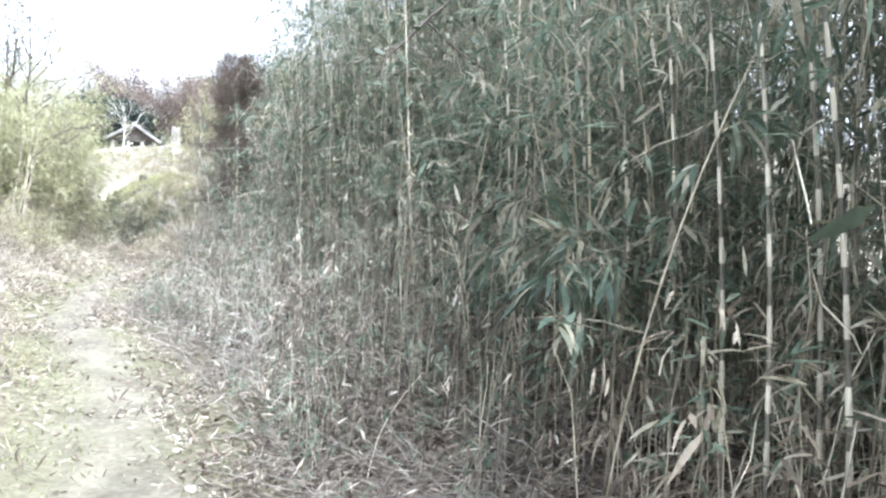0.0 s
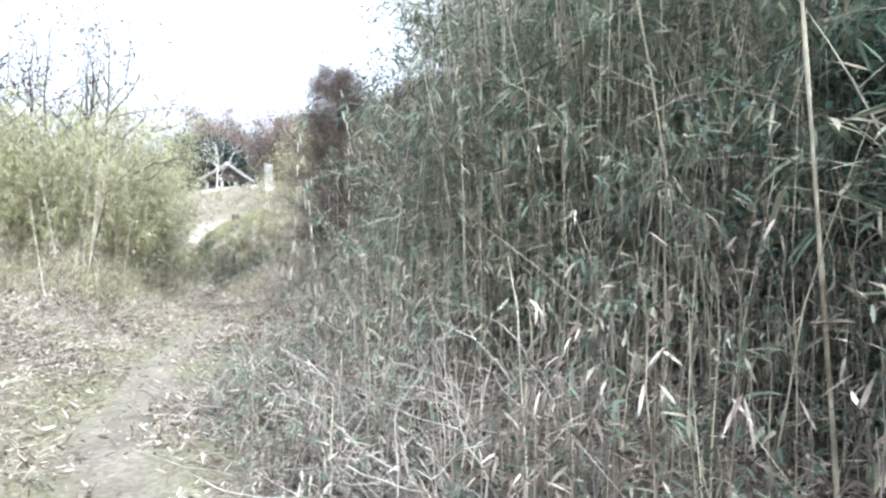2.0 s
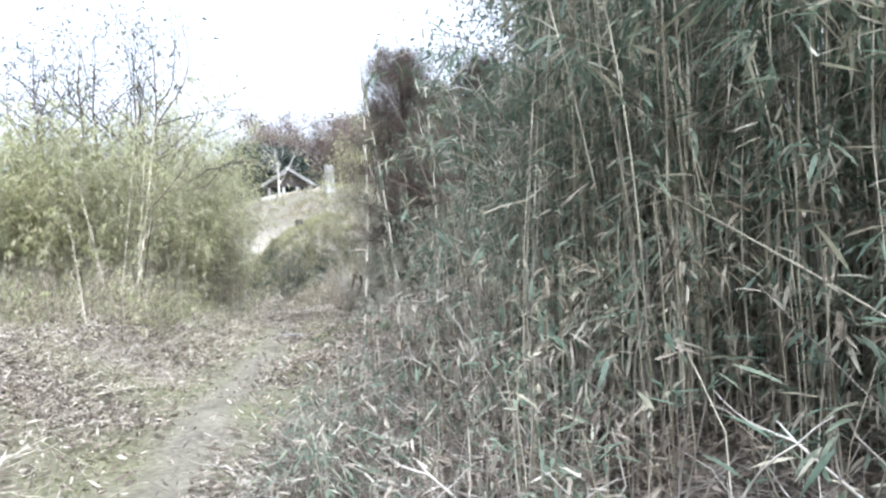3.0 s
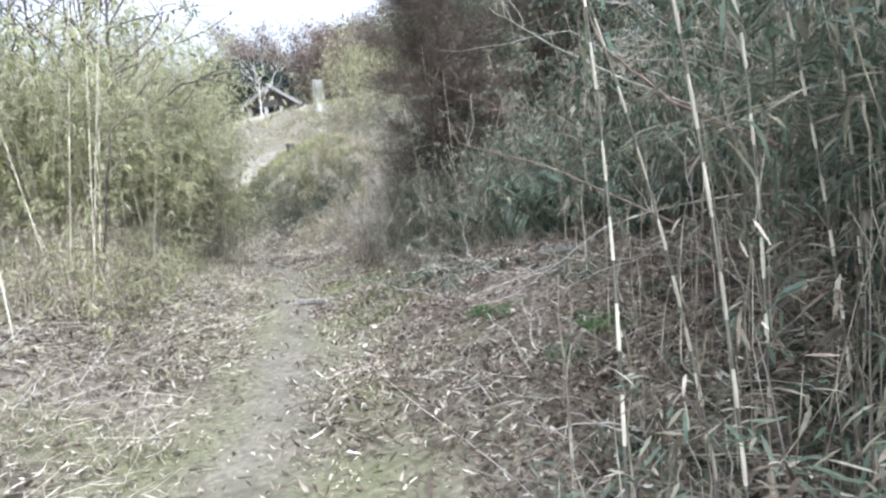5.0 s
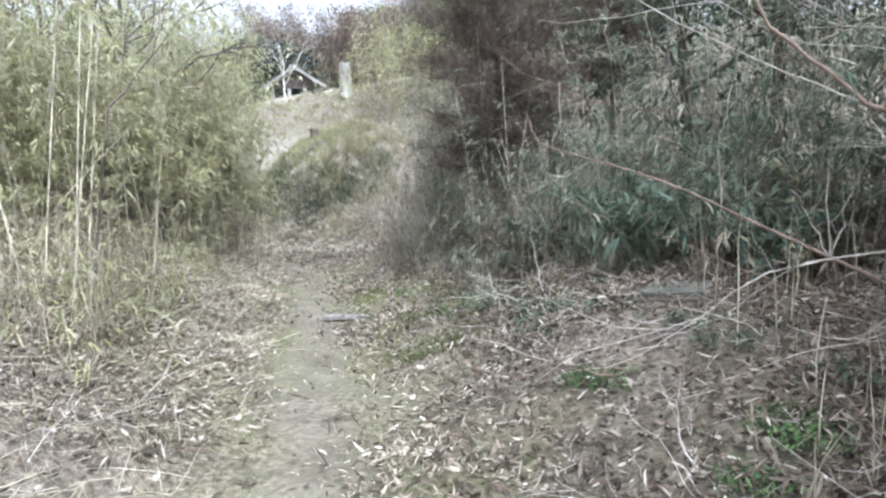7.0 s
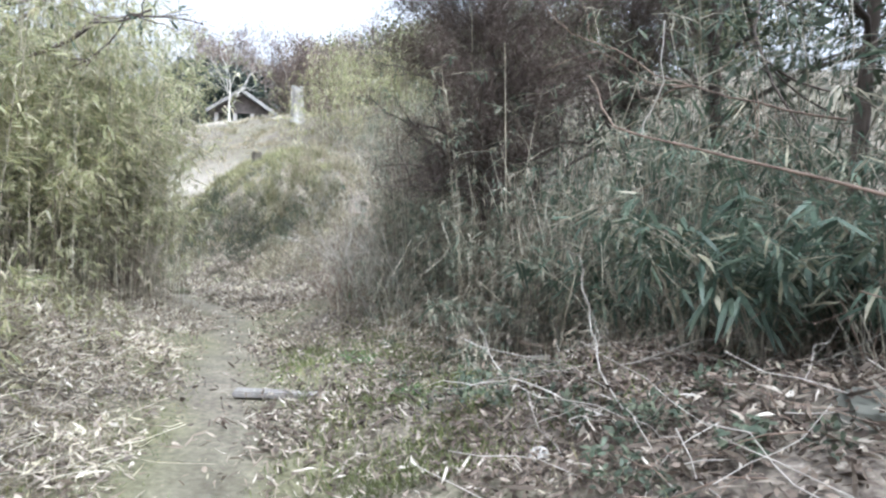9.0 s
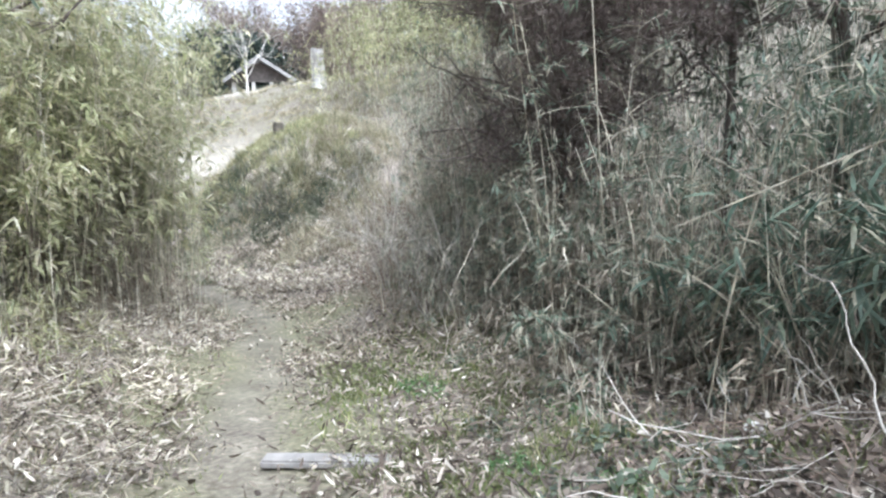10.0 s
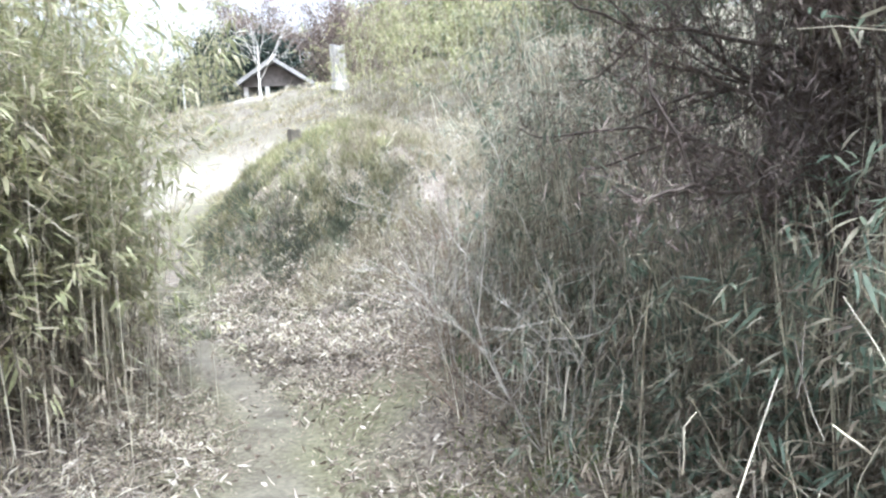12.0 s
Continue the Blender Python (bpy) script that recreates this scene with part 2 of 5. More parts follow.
def blades(base, way, length, width, droop=0.25, up=None, twist=None):
    """Lance-shaped leaves: six corners each, arched. Returns verts, quads, tris."""
    n = len(base)
    way = unit(np.asarray(way, float))
    ref = np.tile([0.0, 0.0, 1.0], (n, 1)) if up is None else up
    ref = ref + rng.normal(0, 0.25 if twist is None else twist, (n, 3))
    side = unit(np.cross(way, ref))
    nor = np.cross(side, way)
    length, width, droop = (np.broadcast_to(np.asarray(a, float), (n,))[:, None] for a in (length, width, droop))
    def at(f, s, sag):
        return base + way * length * f + side * width * s - nor * length * droop * sag + 0
    v = np.stack([at(0, 0, 0), at(0.28, 0.5, 0.04), at(0.28, -0.5, 0.04), at(0.66, 0.4, 0.35), at(0.66, -0.4, 0.35), at(1.0, 0, 1.0)], 1)
    i = np.arange(n)[:, None] * 6
    quads = i + np.array([1, 2, 4, 3])
    tris = np.concatenate([i + np.array([0, 2, 1]), i + np.array([3, 4, 5])])
    return v.reshape(-1, 3), quads, tris


def slips(base, way, length, width, up=None):
    """Flat narrow slips for needles, grass and leaf crumbs: one lozenge each."""
    n = len(base)
    way = unit(np.asarray(way, float))
    ref = (np.tile([0.0, 0.0, 1.0], (n, 1)) if up is None else up) + rng.normal(0, 0.5, (n, 3))
    side = unit(np.cross(way, ref))
    length, width = (np.broadcast_to(np.asarray(a, float), (n,))[:, None] for a in (length, width))
    mid = base + way * length * 0.45
    v = np.stack([base, mid + side * width * 0.5, base + way * length, mid - side * width * 0.5], 1)
    return v.reshape(-1, 3), np.arange(n)[:, None] * 4 + np.arange(4)


def tubes(paths, radii, sides=5):
    """Round stems: paths (n, k, 3), radii (n, k). Returns verts, quads."""
    n, k, _ = paths.shape
    ax = unit(paths[:, -1] - paths[:, 0])
    ref = np.where(np.abs(ax[:, 2:3]) > 0.8, np.array([[1.0, 0, 0]]), np.array([[0, 0, 1.0]]))
    e1 = unit(np.cross(ax, ref))
    e2 = np.cross(ax, e1)
    a = np.arange(sides) * 2 * math.pi / sides
    ring = np.cos(a)[None, :, None] * e1[:, None] + np.sin(a)[None, :, None] * e2[:, None]
    v = paths[:, :, None] + ring[:, None] * radii[:, :, None, None]
    i = np.arange(n)[:, None, None] * k * sides + np.arange(k - 1)[None, :, None] * sides
    s = np.arange(sides)[None, None]
    s2 = (s + 1) % sides
    q = np.stack([i + s, i + s2, i + s2 + sides, i + s + sides], -1)
    return v.reshape(-1, 3), q.reshape(-1, 4)


def box_mesh(name, sx, sy, sz, bevel=0.01, rough=0.0):
    """A block on its base, edges rounded, a little uneven."""
    bm = bmesh.new()
    bmesh.ops.create_cube(bm, size=1)
    bmesh.ops.scale(bm, vec=(sx, sy, sz), verts=bm.verts)
    bmesh.ops.translate(bm, vec=(0, 0, sz / 2), verts=bm.verts)
    bmesh.ops.bevel(bm, geom=bm.edges[:], offset=bevel, segments=2, affect="EDGES")
    if rough:
        bmesh.ops.subdivide_edges(bm, edges=bm.edges[:], cuts=2, use_grid_fill=True)
        for v in bm.verts:
            v.co += noise.noise_vector(v.co * 7) * rough
    me = bpy.data.meshes.new(name)
    bm.to_mesh(me)
    bm.free()
    return me


# ---- the lie of the land ----
TRAIL_Y = [-40, -3, 0, 2.9, 4.6, 6.1, 6.9, 8.9, 10.0, 11.3, 12.4, 13.6, 14.8, 16.0, 17.0, 17.8, 18.8, 19.8, 20.8, 60]
TRAIL_X = [6.0, 0.3, -0.1, -1.15, -2.2, -3.15, -3.75, -4.6, -5.0, -5.5, -5.95, -6.5, -7.1, -7.6, -8.0, -8.45, -9.3, -10.2, -11.0, -42]
BED_Y = [-60, 0, 4, 7, 10, 13, 15.3, 19, 21.3, 60]
BED_Z = [-0.3, -0.1, 0.02, 0.14, 0.15, 0.1, -0.06, -0.32, -0.46, -0.46]


def smooth(a, lo, hi):
    t = np.clip((a - lo) / (hi - lo), 0, 1)
    return t * t * (3 - 2 * t)


def wave(x, y):
    """Soft unevenness from a few sines, so that it works on arrays."""
    return (0.030 * np.sin(1.9 * x + 0.7 * y) * np.cos(1.3 * y - 0.6 * x) + 0.018 * np.sin(4.3 * x - 2.9 * y + 1.1) + 0.012 * np.sin(7.9 * y + 5.1 * x)
            + 0.008 * np.sin(15 * x + 3 * y) * np.sin(13 * y - 4 * x))


def off_trail(x, y):
    return x - np.interp(y, TRAIL_Y, TRAIL_X)


def height(x, y):
    x, y = np.asarray(x, float), np.asarray(y, float)
    s = off_trail(x, y)
    flat = 1 - smooth(y, 18, 22)
    h = np.interp(y, BED_Y, BED_Z)
    h = h + 0.2 * np.exp(-((x + 3.3) / 1.1) ** 2 - ((y - 11.3) / 1.0) ** 2)
    h = h + flat * (0.5 * smooth(s, 0.35, 2.4) * (1 - 0.5 * smooth(y, 12.8, 14.2)) + 0.35 * smooth(s, 2.5, 6) + 0.5 * smooth(-s, 0.4, 1.9) + 0.4 * smooth(-s, 2, 7))
    climb = np.clip((y + 0.10 * (x + 10) - 21.6) / 11.2, 0, 1)
    crest = 4.25 + 0.09 * np.clip(x + 14, -10, 14)
    h = h + (0.35 * climb + 0.65 * smooth(climb, 0, 1)) * (crest + 0.46)
    h = h - 0.9 * smooth(y + 0.10 * (x + 10), 33.2, 36)
    h = h + 1.4 * np.exp(-(((x + 11.05) / 2.0) ** 2 + ((y - 25.0) / 1.75) ** 2) ** 1.35)
    h = h + 0.2 * np.exp(-(((x + 9.4) / 1.5) ** 2 + ((y - 25.4) / 1.5) ** 2) ** 1.6)
    h = h + 0.4 * np.exp(-(((x + 6.8) / 2.4) ** 2 + ((y - 22.0) / 2.6) ** 2))
    near = 1 - smooth(np.hypot(x + 6, y - 12), 40, 90)
    return h + wave(x, y) * near * np.where(np.abs(s) < 0.35, 0.6, 1.6)


def axis(lo, hi, step, reach):
    inner = np.arange(lo, hi + step / 2, step)
    out = np.geomspace(step, reach, 26)
    return np.concatenate([lo - out[::-1], inner, hi + out])


def make_ground():
    xs, ys = axis(-15, 4, 0.12, 900), axis(-2, 29, 0.12, 900)
    X, Y = np.meshgrid(xs, ys)
    Z = height(X, Y)
    nx, ny = len(xs), len(ys)
    i = (np.arange(ny - 1)[:, None] * nx + np.arange(nx - 1)[None]).ravel()
    me = mesh_of("ground", np.stack([X, Y, Z], -1), np.stack([i, i + 1, i + nx + 1, i + nx], -1), smooth=True)
    s = off_trail(X, Y) + 0.10 * np.sin(2.3 * Y) + 0.05 * np.sin(6.1 * Y + 2 * X)
    broken = 0.5 + 0.5 * np.sin(3.7 * X + 1.3 * Y) * np.sin(2.9 * Y - 1.7 * X)
    on = 1 - smooth(Y, 20, 22)
    worn = (1 - smooth(np.abs(s), 0.02, 0.46 + 0.35 * (1 - smooth(Y, 3, 9)))) * (0.62 + 0.38 * broken) * on
    bright = np.exp(-(((X + 15.6) / 2.6) ** 2 + ((Y - 27.0 - 0.25 * (X + 15)) / 1.1) ** 2) ** 1.5)
    mossy = (smooth(np.abs(s), 0.1, 0.3) * (1 - smooth(np.abs(s), 0.5, 1.25))) * (0.35 + 0.65 * broken) * 0.9
    lawn = (1 - smooth(Y, 5, 8)) * smooth(-s, 0.2, 0.5) * 0.5
    crest_strip = np.exp(-((Y + 0.10 * (X + 10) - 32.7) / 0.45) ** 2) * (1 - smooth(X, -12.5, -11))
    terrace = 0.6 * smooth(Y, 25.2, 27.0) * (1 - smooth(Y, 40, 60))
    sandy = np.clip(np.maximum(0.8 * bright * (0.45 + 0.65 * broken), crest_strip), 0, 1)
    for key, val in (("worn", np.maximum(worn, terrace)), ("mossy", np.maximum(mossy, lawn)), ("sandy", sandy)):
        a = me.attributes.new(key, "FLOAT", "POINT")
        a.data.foreach_set("value", val.astype(np.float32).ravel())
    return thing("ground", me, M_GROUND, "uneven brown leaf-strewn soil with a pale worn footpath", "ground", kind="structure")


GROUND = make_ground()


def floor_at(x, y):
    return float(height(x, y))


# ---- bamboo thickets ----
RIGHT_EDGE = [(2.4, -5), (1.9, -1), (1.55, 1.5), (1.2, 2.7), (0.95, 3.3), (0.95, 4.1), (0.85, 5.0), (0.5, 6.0), (-0.75, 6.6), (-1.5, 7.2), (-1.9, 8.0), (-1.85, 8.7), (-1.3, 9.6), (-0.9, 11.2), (-1.5, 13.0), (-3.1, 13.9), (-4.15, 14.4), (-4.9, 15.1), (-5.75, 16.6), (-6.5, 18.3), (-7.0, 20.2), (-7.0, 23)]
LEFT_EDGE = [(-14.5, 9.3), (-11.4, 10.9), (-10.0, 12.4), (-8.98, 13.8), (-9.02, 15.3), (-9.4, 17.0), (-10.2, 18.4), (-12.4, 19.3), (-15, 19.8)]


def along(edge, n, depth, inward, lo=0.0, hi=1.0, stray=0.08):
    """Points strewn behind an edge line; inward +1: to its right. Returns x, y, depth behind it."""
    p = np.array(edge)
    seg = np.diff(p, axis=0)
    cum = np.concatenate([[0], np.cumsum(np.linalg.norm(seg, axis=1))])
    u = U(lo, hi, n) * cum[-1]
    k = np.clip(np.searchsorted(cum, u) - 1, 0, len(seg) - 1)
    f = (u - cum[k]) / (cum[k + 1] - cum[k])
    nor = unit(np.stack([seg[:, 1], -seg[:, 0]], -1)) * inward
    d = depth(n)
    q = p[k] + seg[k] * f[:, None] + nor[k] * d[:, None] + rng.normal(0, stray, (n, 2))
    return q[:, 0], q[:, 1], d, nor[k]


def stems(x, y, tall, lean, radius, nor=None, rings=6, sides=4, over=0.0):
    """Thin culms that arch a little. Returns the paths and the radii."""
    n = len(x)
    z0 = height(x, y) - 0.03
    t = np.linspace(0, 1, rings)
    a = U(0, 2 * math.pi, n)
    amount = np.abs(rng.normal(0, lean, n)) * tall
    dx, dy = np.cos(a) * amount, np.sin(a) * amount
    if nor is not None:
        dx, dy = dx - nor[:, 0] * over * tall, dy - nor[:, 1] * over * tall
    w = 0.25 * t + 0.75 * t ** 2.2
    wob = rng.normal(0, 0.012, (n, rings, 2)) * t[None, :, None] * tall[:, None, None]
    P = np.stack([x[:, None] + dx[:, None] * w + wob[..., 0], y[:, None] + dy[:, None] * w + wob[..., 1], z0[:, None] + tall[:, None] * t * (1 - 0.06 * t)], -1)
    R = radius[:, None] * (1 - 0.7 * t)
    return P, R


def sprays(P, per, f_lo, f_hi, length, width, leaves=4, reach=0.22, droop=0.3, level=0.1, toward=None):
    """Fans of leaves on twigs that stand off the stems P. Returns blades."""
    n, k, _ = P.shape
    idx = np.repeat(np.arange(n), per)
    m = len(idx)
    f = U(f_lo, f_hi, m) ** 0.9 * (k - 1)
    i = np.clip(f.astype(int), 0, k - 2)
    at = P[idx, i] + (P[idx, i + 1] - P[idx, i]) * (f - i)[:, None]
    a = U(0, 2 * math.pi, m)
    main = np.stack([np.cos(a), np.sin(a), rng.normal(level, 0.35, m)], -1)
    if toward is not None:
        main[:, :2] -= toward[idx] * 0.6
    main = unit(main)
    tip = at + main * (U(0.03, 1, m) * reach)[:, None]
    base = np.repeat(tip, leaves, 0)
    way = np.repeat(main, leaves, 0) + rng.normal(0, 0.42, (m * leaves, 3)) - np.array([0, 0, 0.18])
    L = U(0.55, 1.15, m * leaves) * length
    return blades(base + rng.normal(0, 0.015, (m * leaves, 3)), way, L, width * U(0.7, 1.2, m * leaves), U(0.0, 1.0, m * leaves) * droop)


def by_cedar(x, y):
    """Where the cedar keeps the bamboo low."""
    return (np.hypot((x + 4.5) / 1.15, y - 15.6) < 2.6) & (y < 17.4)


def thicket(name, label, x, y, d, nor, tall, leaf_mat, per, leaf, group="", toward=True, f_lo=0.3, stem_r=0.0037, culm_mat=M_CULM):
    tall = tall * np.where(by_cedar(x, y), 0.46, 1.0) * np.where((x < -8) & (y > 15.6) & (y < 20), 1.25, 1.0)
    P, R = stems(x, y, tall, 0.15, U(0.6, 1.4, len(x)) * stem_r, nor, 6, 4, 0.05)
    v, q = tubes(P, R, 4)
    ob = thing(name, mesh_of("culms", v, q, smooth=True), culm_mat, label, "bamboo thicket", kind="stuff")
    if per:
        part("foliage", mesh_of("foliage", *sprays(P, per, f_lo, 1.0, leaf[0], leaf[1], 4, 0.24, 0.35, 0.05, nor if toward else None)), leaf_mat, ob, kind="stuff")
    return ob


def tufted_here(x, y):
    """Gathers scattered shoots into loose groups."""
    return np.sin(3.1 * x + 2 * np.sin(1.3 * y)) * np.sin(2.7 * y + 2 * np.sin(1.1 * x)) > U(-0.9, 0.4, len(x))


front = lambda n: rng.exponential(0.55, n)
deep = lambda n: U(0.8, 5.5, n)

# the tall wall of bamboo beside the path: near stretch, hollow, far stretch
x, y, d, nor = along(RIGHT_EDGE, 1500, front, 1, 0.0, 0.5)
thicket("bamboo_thicket", "dense tall grey-green bamboo with straw-coloured culms beside the path", x, y, d, nor, U(1.6, 4.6, len(x)), M_LEAF, 13, (0.14, 0.015), f_lo=0.12)
x, y, d, nor = along(RIGHT_EDGE, 1500, deep, 1, 0.0, 0.5)
thicket("bamboo_thicket", "dark inner bamboo behind the front culms", x, y, d, nor, U(3.2, 5.2, len(x)), M_LEAF, 16, (0.19, 0.024), f_lo=0.15)
x, y, d, nor = along(RIGHT_EDGE, 1000, front, 1, 0.5, 1.0)
thicket("bamboo_thicket", "leafy grey-green bamboo round a hollow and along the path", x, y, d, nor, U(1.0, 3.9, len(x)), M_LEAF, 11, (0.125, 0.012), f_lo=0.1)
x, y, d, nor = along(RIGHT_EDGE, 1000, front, 1, 0.5, 1.0)
thicket("bamboo_thicket", "withered brown bamboo mixed into the thicket", x, y, d, nor, U(0.8, 3.2, len(x)), M_DEADLEAF, 13, (0.11, 0.010), f_lo=0.1)
# inner bamboo takes the darker evergreen leaf, so its shade is in the colour
x, y, d, nor = along(RIGHT_EDGE, 900, deep, 1, 0.48, 1.0)
thicket("bamboo_thicket", "inner bamboo behind the hollow, its leaves coloured darker for shade", x, y, d, nor, U(3.0, 5.2, len(x)), M_EVERGREEN, 18, (0.15, 0.015), f_lo=0.15)
# low leafy growth that hides the culms' feet
x, y, d, nor = along(RIGHT_EDGE, 900, lambda n: rng.normal(0.25, 0.35, n), 1, 0.12, 1.0)
thicket("bamboo_undergrowth", "low grey-green leafy growth at the thicket's foot", x, y, d, nor, U(0.35, 1.2, len(x)), M_LEAF, 9, (0.11, 0.011), f_lo=0.1, stem_r=0.003)
x, y, d, nor = along(RIGHT_EDGE, 560, lambda n: rng.normal(0.1, 0.3, n), 1, 0.08, 0.5)
thicket("bamboo_undergrowth", "fine-leaved grey-green bamboo filling the thicket's front", x, y, d, nor, U(0.7, 2.6, len(x)), M_LEAF, 13, (0.12, 0.013), f_lo=0.15, stem_r=0.003)
# short dead stems and withered shoots at the foot
x, y, d, nor = along(RIGHT_EDGE, 3200, lambda n: rng.normal(0.05, 0.4, n), 1, 0.0, 1.0)
thicket("dead_bamboo_shoots", "short withered bamboo shoots at the thicket's foot", x, y, d, nor, U(0.2, 1.2, len(x)), M_DEADLEAF, 4, (0.11, 0.011), f_lo=0.1, stem_r=0.0032)


k = 1600
y = U(2.6, 8.2, k)
x = np.interp(y, TRAIL_Y, TRAIL_X) + 0.75 + np.abs(rng.normal(0, 1.0, k))
keep = tufted_here(x, y)
x, y = x[keep], y[keep]
tall = U(0.3, 1.4, len(x)) * (0.4 + 0.6 * smooth(off_trail(x, y), 0.9, 2.0))
half = len(x) // 2
thicket("dry_brush", "thin dry stalks and withered shoots between path and thicket", x[:half], y[:half], None, np.zeros((half, 2)), tall[:half], M_LITTER, 4, (0.10, 0.010), f_lo=0.1, stem_r=0.0028, culm_mat=M_GREYTWIG)
thicket("dry_brush", "pale stalks with small grey-green leaves beside the path", x[half:], y[half:], None, np.zeros((len(x) - half, 2)), tall[half:] * 1.15, M_LEAF, 6, (0.09, 0.010), f_lo=0.1, stem_r=0.003)
k = 2400
y = U(2.2, 8.6, k)
x = np.interp(y, TRAIL_Y, TRAIL_X) + 0.6 + np.abs(rng.normal(0, 0.9, k))
q = np.linspace(0, 1, 5)
a = U(0, 2 * math.pi, k)
way = np.stack([np.cos(a), np.sin(a), np.abs(rng.normal(0.15, 0.35, k))], -1)
P = np.stack([x, y, height(x, y) + U(0.01, 0.10, k)], -1)[:, None] + way[:, None] * (U(0.12, 0.6, k)[:, None] * q)[..., None] + np.cumsum(rng.normal(0, 0.018, (k, 5, 3)), 1)
P[..., 2] = np.maximum(P[..., 2], height(P[..., 0], P[..., 1]) + 0.01)
for sl, mt, lb in ((slice(0, 380), M_TWIG, "bleached fallen stalks and twigs beside the path"), (slice(380, k), M_GREYTWIG, "grey-brown fallen twigs beside the path")):
    m = len(P[sl])
    thing("brushwood", mesh_of("brushwood", *tubes(P[sl], np.tile(U(0.0012, 0.0034, m)[:, None], (1, 5)) * (1 - 0.5 * q), 4), smooth=True), mt, lb, "brushwood", kind="stuff")


def tangle(edge, n, inward, lo, hi, label, top=2.6):
    """Broken dry stems lodged at all angles among the culms."""
    x, y, d, nor = along(edge, n, lambda k: rng.normal(0.15, 0.4, k), inward, lo, hi)
    z = height(x, y) + U(0.05, 1, n) ** 1.3 * top
    z = np.where(by_cedar(x, y), height(x, y) + 0.35 * (z - height(x, y)), z)
    way = unit(np.stack([rng.normal(0, 0.55, n), rng.normal(0, 0.55, n), rng.choice([-1, 1], n) * U(0.15, 1.1, n)], -1))
    L = U(0.1, 0.5, n)
    t = np.linspace(-0.5, 0.5, 4)
    P = np.stack([x, y, z], -1)[:, None] + way[:, None] * (L[:, None] * t)[..., None] + rng.normal(0, 0.008, (n, 4, 3))
    P[..., 2] = np.maximum(P[..., 2], height(P[..., 0], P[..., 1]) + 0.01)
    return thing("broken_stems", mesh_of("broken_stems", *tubes(P, np.tile(U(0.0012, 0.003, n)[:, None], (1, 4)), 4), smooth=True), M_CULM, label, "dry stems", kind="stuff")


tangle(RIGHT_EDGE, 3800, 1, 0.0, 1.0, "broken dry stems and twigs tangled in the bamboo")
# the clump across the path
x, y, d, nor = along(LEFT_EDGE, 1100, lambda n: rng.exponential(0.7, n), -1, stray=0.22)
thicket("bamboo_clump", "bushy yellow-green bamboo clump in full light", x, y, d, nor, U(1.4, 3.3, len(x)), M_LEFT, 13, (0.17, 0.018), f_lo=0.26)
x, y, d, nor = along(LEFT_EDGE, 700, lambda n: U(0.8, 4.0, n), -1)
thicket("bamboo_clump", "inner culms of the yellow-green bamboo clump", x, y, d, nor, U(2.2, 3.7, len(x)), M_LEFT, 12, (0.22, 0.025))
x, y, d, nor = along(LEFT_EDGE, 1700, lambda n: rng.normal(0.35, 0.32, n), -1, stray=0.1)
thicket("dead_bamboo_shoots", "short dry stems at the bright clump's foot", x, y, d, nor, U(0.3, 1.7, len(x)), M_DEADLEAF, 6, (0.12, 0.012), f_lo=0.1, stem_r=0.0032)
# outer and tallest culms carry the paler leaf colour that stands in for sunlight
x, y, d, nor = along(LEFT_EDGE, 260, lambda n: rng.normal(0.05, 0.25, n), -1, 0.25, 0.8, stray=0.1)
thicket("bamboo_clump", "broad leaves in paler sunlit colour on the bright clump's outer culms", x, y, d, nor, U(1.3, 3.1, len(x)), M_SUNLEAF, 11, (0.18, 0.024), f_lo=0.35)
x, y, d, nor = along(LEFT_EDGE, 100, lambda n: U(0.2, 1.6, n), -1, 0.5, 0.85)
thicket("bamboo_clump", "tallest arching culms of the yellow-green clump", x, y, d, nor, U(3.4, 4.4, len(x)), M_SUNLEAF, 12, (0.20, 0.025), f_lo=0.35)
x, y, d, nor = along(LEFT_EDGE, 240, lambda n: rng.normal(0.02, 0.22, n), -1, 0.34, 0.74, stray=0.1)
thicket("bamboo_clump", "small yellow-green leaves in paler sunlit colour on the bright clump's outer shoots", x, y, d, nor, U(1.0, 3.2, len(x)), M_SUNLEAF, 15, (0.115, 0.014), f_lo=0.15, stem_r=0.003)
# dead stalks and shoots left standing in the hollow
x, y = U(-3.3, -1.0, 160), U(8.2, 12.6, 160)
thicket("dead_bamboo_shoots", "broken upright dry stalks standing in the hollow", x, y, None, np.zeros((160, 2)), U(0.15, 1.3, 160) * U(0.4, 1, 160), M_DEADLEAF, 2, (0.10, 0.010), f_lo=0.1, stem_r=0.004)
x, y, d, nor = along(LEFT_EDGE, 420, lambda n: rng.normal(-0.25, 0.35, n), -1, 0.08, 0.5, 0.15)
thicket("bamboo_undergrowth", "low yellow-green shoots spreading before the clump", x, y, d, nor, U(0.12, 0.6, 420), M_LEFT, 6, (0.11, 0.011), f_lo=0.1, stem_r=0.0028)
x, y = U(-9.0, -6.5, 430), U(10.4, 13.4, 430)
keep = (tufted_here(x, y)) & (off_trail(x, y) < -1.2)
x, y = x[keep], y[keep]
thicket("bamboo_undergrowth", "low green and straw-coloured shoots round the slim bamboo", x, y, None, np.zeros((len(x), 2)), U(0.15, 0.75, len(x)), M_LEFT, 7, (0.12, 0.013), f_lo=0.08, stem_r=0.0028)
x, y = U(-9.0, -6.6, 360), U(10.4, 13.4, 360)
keep = off_trail(x, y) < -1.3
x, y = x[keep], y[keep]
